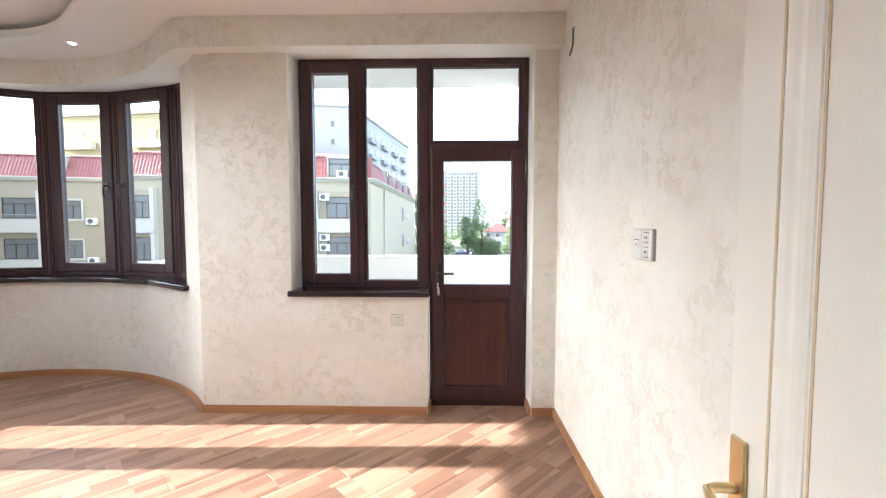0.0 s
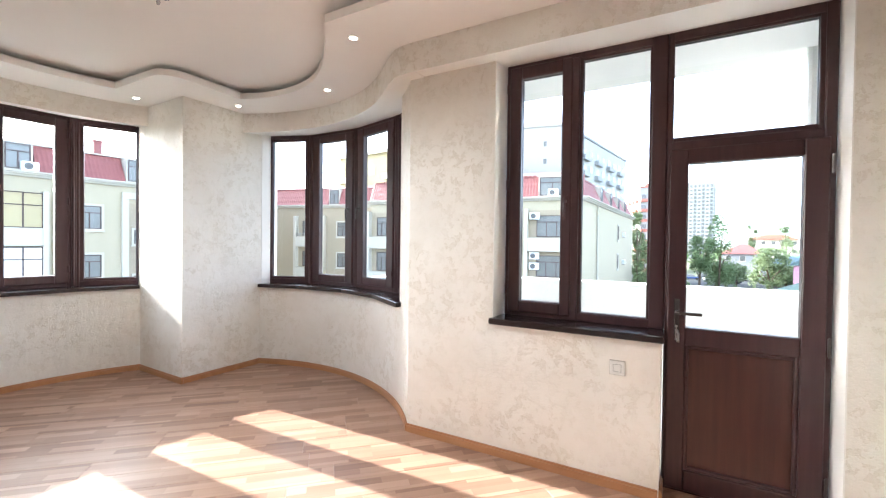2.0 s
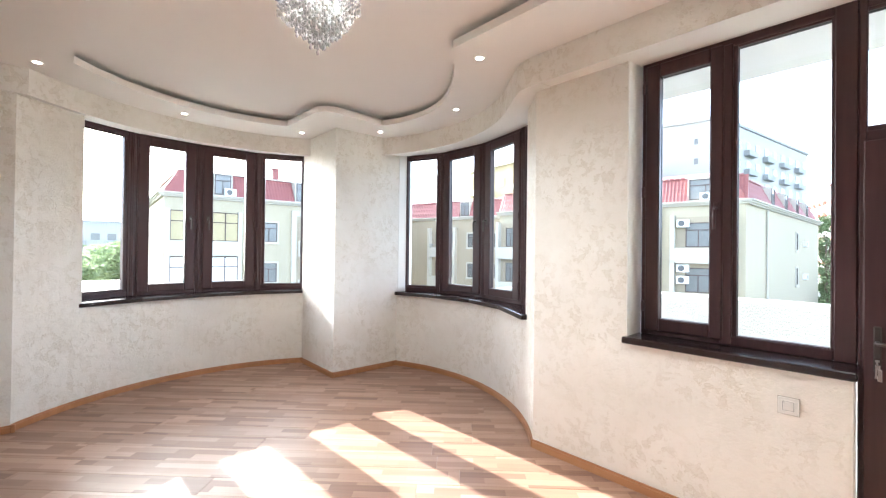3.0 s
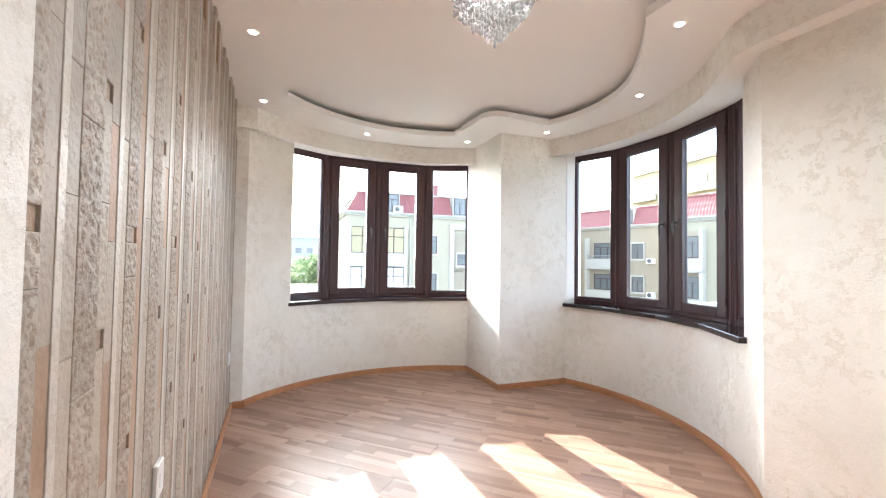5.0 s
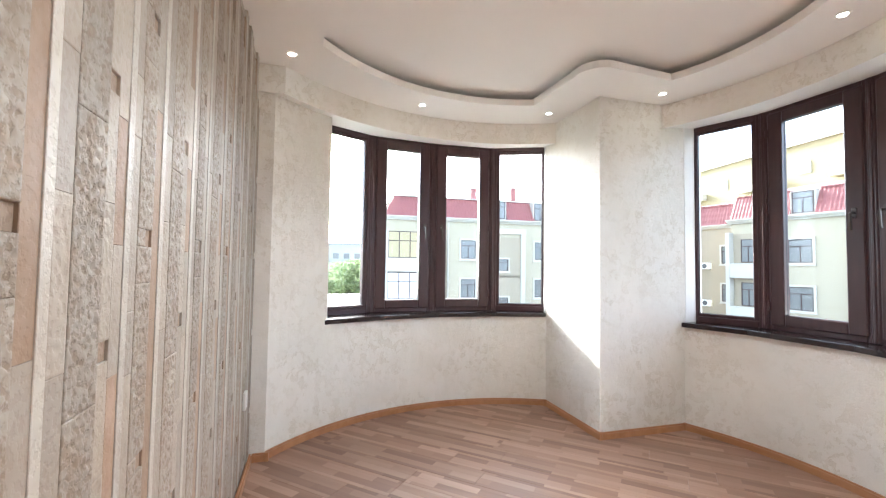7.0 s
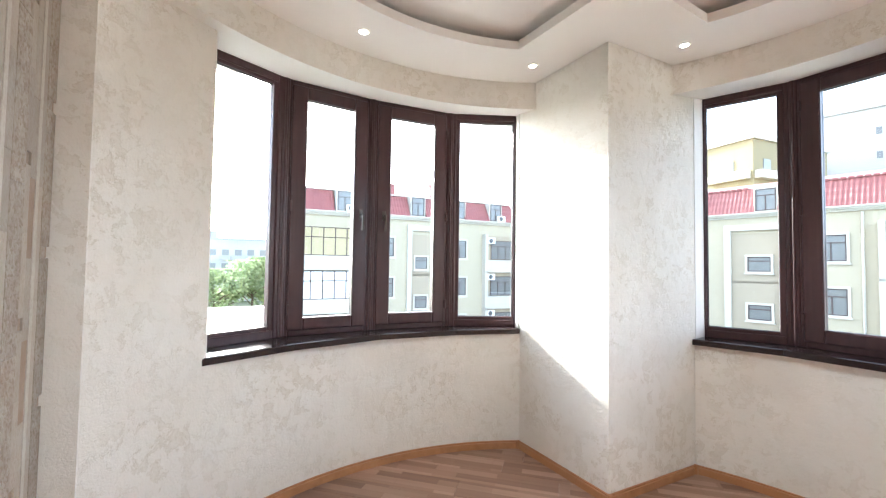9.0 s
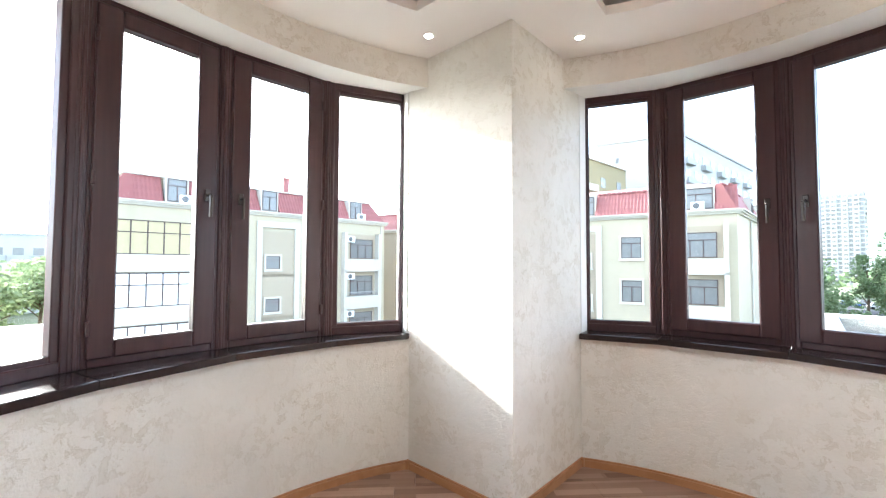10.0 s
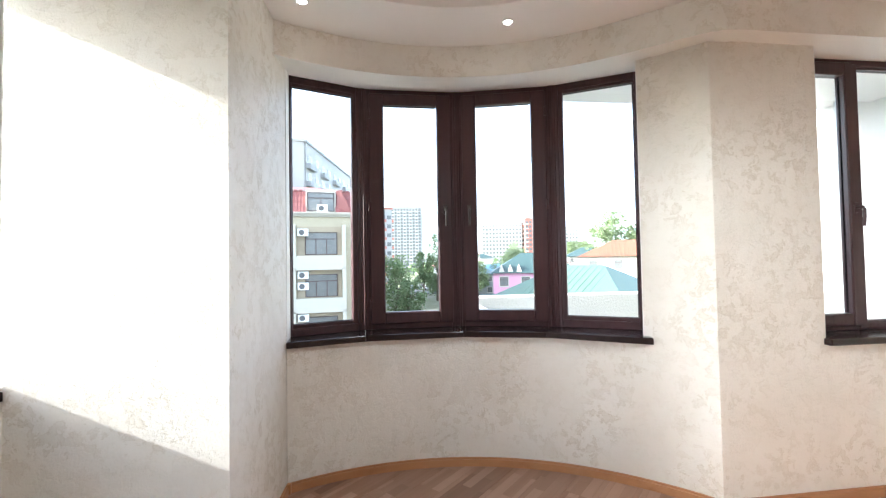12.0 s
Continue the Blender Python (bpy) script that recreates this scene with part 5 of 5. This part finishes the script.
slab_block("apartment_building", (-12.0, 165), (-3.0, 168), 20, 22, WHITE_WALL, "white block with red balconies", 8, 4, BRICK_RED, 1.6, 1.5)
slab_block("apartment_tower", (-7.5, 302), (18.0, 300), 26, 40, GREY_WALL, "distant white apartment tower with grey window bays", 20, 12, WHITE_WALL, 1.5, 1.7)
slab_block("apartment_building", (74, 352), (108, 348), 18, 33, WHITE_WALL, "distant pale apartment block", 12, 12, PALE)
slab_block("apartment_building", (110, 345), (122, 345), 18, 36, BRICK_RED, "distant red building under construction", 11, 4, PALE, 2.2, 2.0)
slab_block("apartment_building", (130, 380), (170, 372), 18, 30, WHITE_WALL, "distant pale apartment block", 11, 14, PALE)
slab_block("apartment_building", (-118, -14), (-114, 13.5), 14, 6.8, WHITE_WALL, "white block of flats beyond the trees", 4, 10, GREY_WALL, 1.5, 1.4)


def small_house(p, turn, w, d, eave, ridge, wall, roof, label, windows=True):
    m = pose(p[0], p[1], 0, 0, 0, turn)
    root = thing("house", m @ Matrix.Translation((0, 0, GROUND_Z)), label, "house")
    part("wall", boxed((-w / 2, -d / 2, GROUND_Z), (w / 2, d / 2, eave), m), wall, root)
    bm = bmesh.new()
    o = 0.5
    lo = [bm.verts.new(m @ Vector(q)) for q in ((-w / 2 - o, -d / 2 - o, eave - 0.1), (w / 2 + o, -d / 2 - o, eave - 0.1), (w / 2 + o, d / 2 + o, eave - 0.1), (-w / 2 - o, d / 2 + o, eave - 0.1))]
    k = max(0.3, (w - d) / 2)
    a, b = bm.verts.new(m @ Vector((-k, 0, ridge))), bm.verts.new(m @ Vector((k, 0, ridge)))
    for q in ((lo[0], lo[1], b, a), (lo[2], lo[3], a, b), (lo[1], lo[2], b), (lo[3], lo[0], a), (lo[3], lo[2], lo[1], lo[0])):
        bm.faces.new(q)
    part("roof", bm, roof, root)
    ribs = bmesh.new()
    for i in range(1, int(w / 0.6)):
        x = -w / 2 + 0.6 * i
        f = min(1.0, (w / 2 - abs(x)) / max(0.1, w / 2 - k))
        p0, p1 = Vector((x, -d / 2 - o, eave - 0.07)), Vector((x, -(d / 2) * (1 - f), eave + (ridge - eave) * f - 0.02))
        tube([m @ p0, m @ p1], 0.05, 4, ribs)
    part("roof_rib", ribs, roof, root)["kind"] = "stuff"
    if windows:
        mm = m @ pose(0, -d / 2, 0, 0, 0, 180)
        for zz in (eave - 2.0, eave - 5.0):
            for i in range(max(2, int(w / 3.2))):
                house_window(root, mm, -w / 2 + w * (i + 0.5) / max(2, int(w / 3.2)), zz, 1.2, 1.3)
    return root


pink = small_house((19.5, 66), -14, 13, 9, -0.6, 2.4, PINK, TEAL_ROOF, "pink house with a teal hipped roof and white gables")
pm = pose(19.5, 66, 0, 0, 0, -14)
for x in (-5.2, -3.9, -2.6, 2.2):
    big = 1.0 if x > 0 else 0.5
    bm = bmesh.new()
    v = [bm.verts.new(pm @ Vector(q)) for q in ((x - big, -4.7, -0.7), (x + big, -4.7, -0.7), (x, -4.7, 0.1 + big), (x - big, -3.2, -0.7), (x + big, -3.2, -0.7), (x, -2.2, 0.1 + big))]
    for q in ((0, 1, 2), (3, 5, 4), (0, 2, 5, 3), (1, 4, 5, 2), (0, 3, 4, 1)):
        bm.faces.new([v[i] for i in q])
    part("gable", bm, PALE, pink, "small white gable")
small_house((12.7, 34.4), -60, 16, 12, -3.0, 0.84, PALE, GREEN_ROOF, "low house under a green corrugated hipped roof", False)
small_house((6.5, 44), -8, 10, 8, -4.6, -2.2, PALE, TEAL_ROOF, "low house under a teal sheet roof", False)
small_house((36, 66), -28, 15, 10, 1.7, 4.3, PALE, ORANGE_TILE, "white house with an orange tiled roof")
small_house((30, 92), -20, 12, 9, 0.5, 2.6, PALE, RED_TILE, "pale house with a red roof")
small_house((16.6, 150), -6, 10, 9, -0.6, 2.3, GREY_WALL, RED_TILE, "grey house with a red roof")
small_house((33, 155), -10, 16, 12, -2.2, -0.3, GREY_WALL, SLATE_ROOF, "grey house with a slate roof")
small_house((33.6, 213), -10, 16, 10, 4.3, 6.5, PALE, ORANGE_TILE, "long pale villa with an orange roof")
small_house((26, 118), -12, 12, 9, -2.5, 0.2, PALE, BLUE_ROOF, "small house with a blue roof")
small_house((21.5, 116), -10, 9, 8, -2.4, -0.6, GREY_WALL, SLATE_ROOF, "small grey house with a slate roof")
small_house((60, 130), -20, 14, 10, 2.0, 4.8, PALE, TEAL_ROOF, "pale house with a teal roof")
small_house((48, 250), -8, 18, 10, 2.5, 5.0, WHITE_WALL, TEAL_ROOF, "far house with a teal roof", False)


def tree(x, y, top, spread, shape, mat, seed, label):
    """Trunk, limbs and a crown of many small leaf clumps."""
    rnd = random.Random(seed)
    root = thing("tree", (x, y, GROUND_Z), label, "tree")
    h = top - GROUND_Z
    bm = bmesh.new()
    rings = []
    for f, r in ((0.0, 0.30), (0.15, 0.22), (0.45, 0.16), (0.8, 0.07)):
        off = Vector((rnd.uniform(-0.2, 0.2) * f * spread, rnd.uniform(-0.2, 0.2) * f * spread, h * f))
        rings.append([bm.verts.new(Vector((x, y, GROUND_Z)) + off + Vector((r * math.cos(a), r * math.sin(a), 0))) for a in (0, 1.05, 2.1, 3.14, 4.19, 5.24)])
    for a, b in zip(rings, rings[1:]):
        for i in range(6):
            bm.faces.new((a[i], a[(i + 1) % 6], b[(i + 1) % 6], b[i]))
    part("trunk", bm, BARK, root)
    limbs = bmesh.new()
    for i in range(7):
        a, f = rnd.uniform(0, 6.28), rnd.uniform(0.25, 0.6)
        s = Vector((x, y, GROUND_Z + h * f))
        e = s + Vector((math.cos(a) * spread * 0.6, math.sin(a) * spread * 0.6, h * 0.22))
        tube([s, (s + e) / 2 + Vector((0, 0, 0.2)), e], 0.06, 5, limbs)
    part("limb", limbs, BARK, root)
    verts, faces = [], []
    clumps = []
    for i in range(34):
        f = rnd.uniform(0.12, 0.96) if shape == "poplar" else rnd.uniform(0.42, 1.0)
        if shape == "poplar":
            r = spread * (0.40 + 0.60 * math.sin(math.pi * min(1, f * 0.82 + 0.08)))
        else:
            r = spread * math.sqrt(max(0.05, 1 - ((f - 0.70) / 0.34) ** 2))
        a, q = rnd.uniform(0, 6.28), math.sqrt(rnd.random()) * 0.85
        clumps.append((Vector((x + math.cos(a) * r * q, y + math.sin(a) * r * q, GROUND_Z + h * f)), spread * rnd.uniform(0.22, 0.45)))
    size = 0.13 + spread * 0.03
    for i in range(3000 if spread < 5 else 5200):
        c, r = clumps[i % len(clumps)]
        d = Vector((rnd.gauss(0, 1), rnd.gauss(0, 1), rnd.gauss(0, 1))).normalized() * r * rnd.random() ** 0.4
        if shape == "poplar":
            d.z *= 1.6
        p = c + d
        p.z = min(p.z, top + 0.3)
        u = Vector((rnd.gauss(0, 1), rnd.gauss(0, 1), rnd.gauss(0, 0.6))).normalized()
        w = u.cross(Vector((rnd.gauss(0, 1), rnd.gauss(0, 1), rnd.gauss(0, 1)))).normalized()
        s = size * rnd.uniform(0.6, 1.3)
        k = len(verts)
        verts += [p - u * s, p + w * s * 0.55, p + u * s, p - w * s * 0.55]
        faces.append((k, k + 1, k + 2, k + 3))
    inv = root.matrix_basis.inverted()
    me = bpy.data.meshes.new("crown")
    me.from_pydata([inv @ v for v in verts], [], faces)
    me.materials.append(mat)
    ob = new("crown", me)
    ob.parent = root
    return root


for i, (x, y, top, spread, shape, mat) in enumerate((
        (-2.6, 70, 2.0, 3.4, "poplar", LEAF_DARK), (-1.0, 60, -1.2, 2.8, "poplar", LEAF_DARK), (7.3, 98.2, 7.2, 3.0, "poplar", LEAF_DARK), (4.0, 96.4, 3.0, 2.9, "round", LEAF_DARK),
        (9.5, 112, -4.0, 2.2, "round", LEAF_DARK), (-5.5, 76, 7.8, 1.3, "poplar", LEAF_DARK), (-6.2, 83, 7.2, 1.5, "poplar", LEAF_DARK),
        (29.7, 168, 11.2, 3.0, "poplar", LEAF_LIGHT), (21.0, 169, 9.0, 2.2, "poplar", LEAF_LIGHT), (12.3, 79.5, 0.9, 3.0, "round", LEAF_LIGHT), (8.1, 118.2, -2.3, 2.1, "round", LEAF_LIGHT), (47, 170, 8.5, 3.6, "poplar", LEAF_LIGHT), (33, 128, -1.0, 4.5, "round", LEAF_LIGHT), (23, 128, -1.6, 4.0, "round", LEAF_LIGHT),
        (12, 118, -3.0, 2.6, "round", LEAF_LIGHT), (20, 112, -3.2, 3.0, "round", LEAF_DARK), (42, 84, 10.6, 5.5, "round", LEAF_LIGHT), (49, 82, 11.8, 6.0, "round", LEAF_LIGHT),
        (56, 86, 11.0, 6.0, "round", LEAF_LIGHT), (38, 62, 2.0, 3.2, "round", LEAF_DARK), (33, 120, 4.0, 4.5, "round", LEAF_LIGHT), (24, 100, 1.8, 3.4, "round", LEAF_LIGHT),
        (-62, 1.0, 0.2, 4.8, "round", LEAF_LIGHT), (-68, 6.0, 1.4, 5.0, "round", LEAF_LIGHT), (-66, -4.5, 1.0, 5.0, "round", LEAF_LIGHT), (-80, 9.0, 2.0, 5.0, "round", LEAF_DARK),
        (-58, -9.0, 0.8, 5.0, "round", LEAF_LIGHT), (63, 150, 7.0, 6.0, "round", LEAF_LIGHT), (75, 165, 8.0, 6.0, "round", LEAF_LIGHT), (54, 190, 5.0, 6.0, "round", LEAF_DARK))):
    tree(x, y, top, spread, shape, mat, 40 + i, "tall dark green poplar beside the street" if shape == "poplar" else "leafy green tree with an uneven crown")


def parked_car(x, y, turn, paint, label):
    m = pose(x, y, GROUND_Z + 0.03, 0, 0, turn)
    root = thing("car", m, label, "car", "parked cars")
    body = boxed((-2.1, -0.85, 0.3), (2.1, 0.85, 0.85), m, 0.12)
    part("body", body, paint, root)
    bm = bmesh.new()
    v = [bm.verts.new(m @ Vector(q)) for q in ((-1.6, -0.75, 0.84), (1.2, -0.75, 0.84), (1.2, 0.75, 0.84), (-1.6, 0.75, 0.84), (-1.2, -0.62, 1.42), (0.5, -0.62, 1.42), (0.5, 0.62, 1.42), (-1.2, 0.62, 1.42))]
    for q in ((0, 1, 5, 4), (1, 2, 6, 5), (2, 3, 7, 6), (3, 0, 4, 7)):
        bm.faces.new([v[i] for i in q])
    part("windows", bm, DARK_GLASS, root)
    part("roof", boxed((-1.2, -0.62, 1.41), (0.5, 0.62, 1.46), m, 0.02), paint, root)
    for wx in (-1.3, 1.3):
        for wy in (-0.86, 0.86):
            part("wheel", lathe([(0.31, -0.1), (0.33, -0.06), (0.33, 0.06), (0.31, 0.1)], 14, m @ pose(wx, wy, 0.33, 90)), GASKET, root)


PAINTS = [material("car_paint_" + n, c, 0.25, 0.2)[0] for n, c in (("white", (0.7, 0.7, 0.7)), ("silver", (0.4, 0.42, 0.44)), ("blue", (0.05, 0.09, 0.25)), ("grey", (0.12, 0.13, 0.14)))]
for i, (x, y) in enumerate(((3.5, 136), (8.4, 134), (13.2, 137), (7.0, 142), (12.0, 128), (17.5, 141))):
    parked_car(x, y, 6 * (i % 3), PAINTS[(2, 0, 1, 3, 3, 0)[i]], ("dark blue", "white", "silver", "grey", "grey", "white")[i] + " car parked on the asphalt")


# stacked field of low distant town roofs and woods
def far_woods():
    rnd = random.Random(5)
    verts, faces = [], []
    for i in range(5000):
        a, d = radians(rnd.uniform(40, 140)), rnd.uniform(260, 420)
        p = Vector((math.cos(a) * d, math.sin(a) * d, GROUND_Z + rnd.uniform(0, 9) * rnd.random() ** 0.5))
        u = Vector((rnd.gauss(0, 1), rnd.gauss(0, 1), rnd.gauss(0, 1))).normalized()
        w = u.cross(Vector((rnd.gauss(0, 1), rnd.gauss(0, 1), rnd.gauss(0, 1)))).normalized()
        s = rnd.uniform(0.8, 2.0)
        k = len(verts)
        verts += [p - u * s, p + w * s, p + u * s, p - w * s]
        faces.append((k, k + 1, k + 2, k + 3))
    me = bpy.data.meshes.new("far_woods")
    me.from_pydata(verts, [], faces)
    me.materials.append(LEAF_DARK)
    tagged(new("far_woods", me), "distant green trees of the town", "woods", "", "stuff")


far_woods()


# ---- the many pieces last ----
stone_wall()
floor_boards()
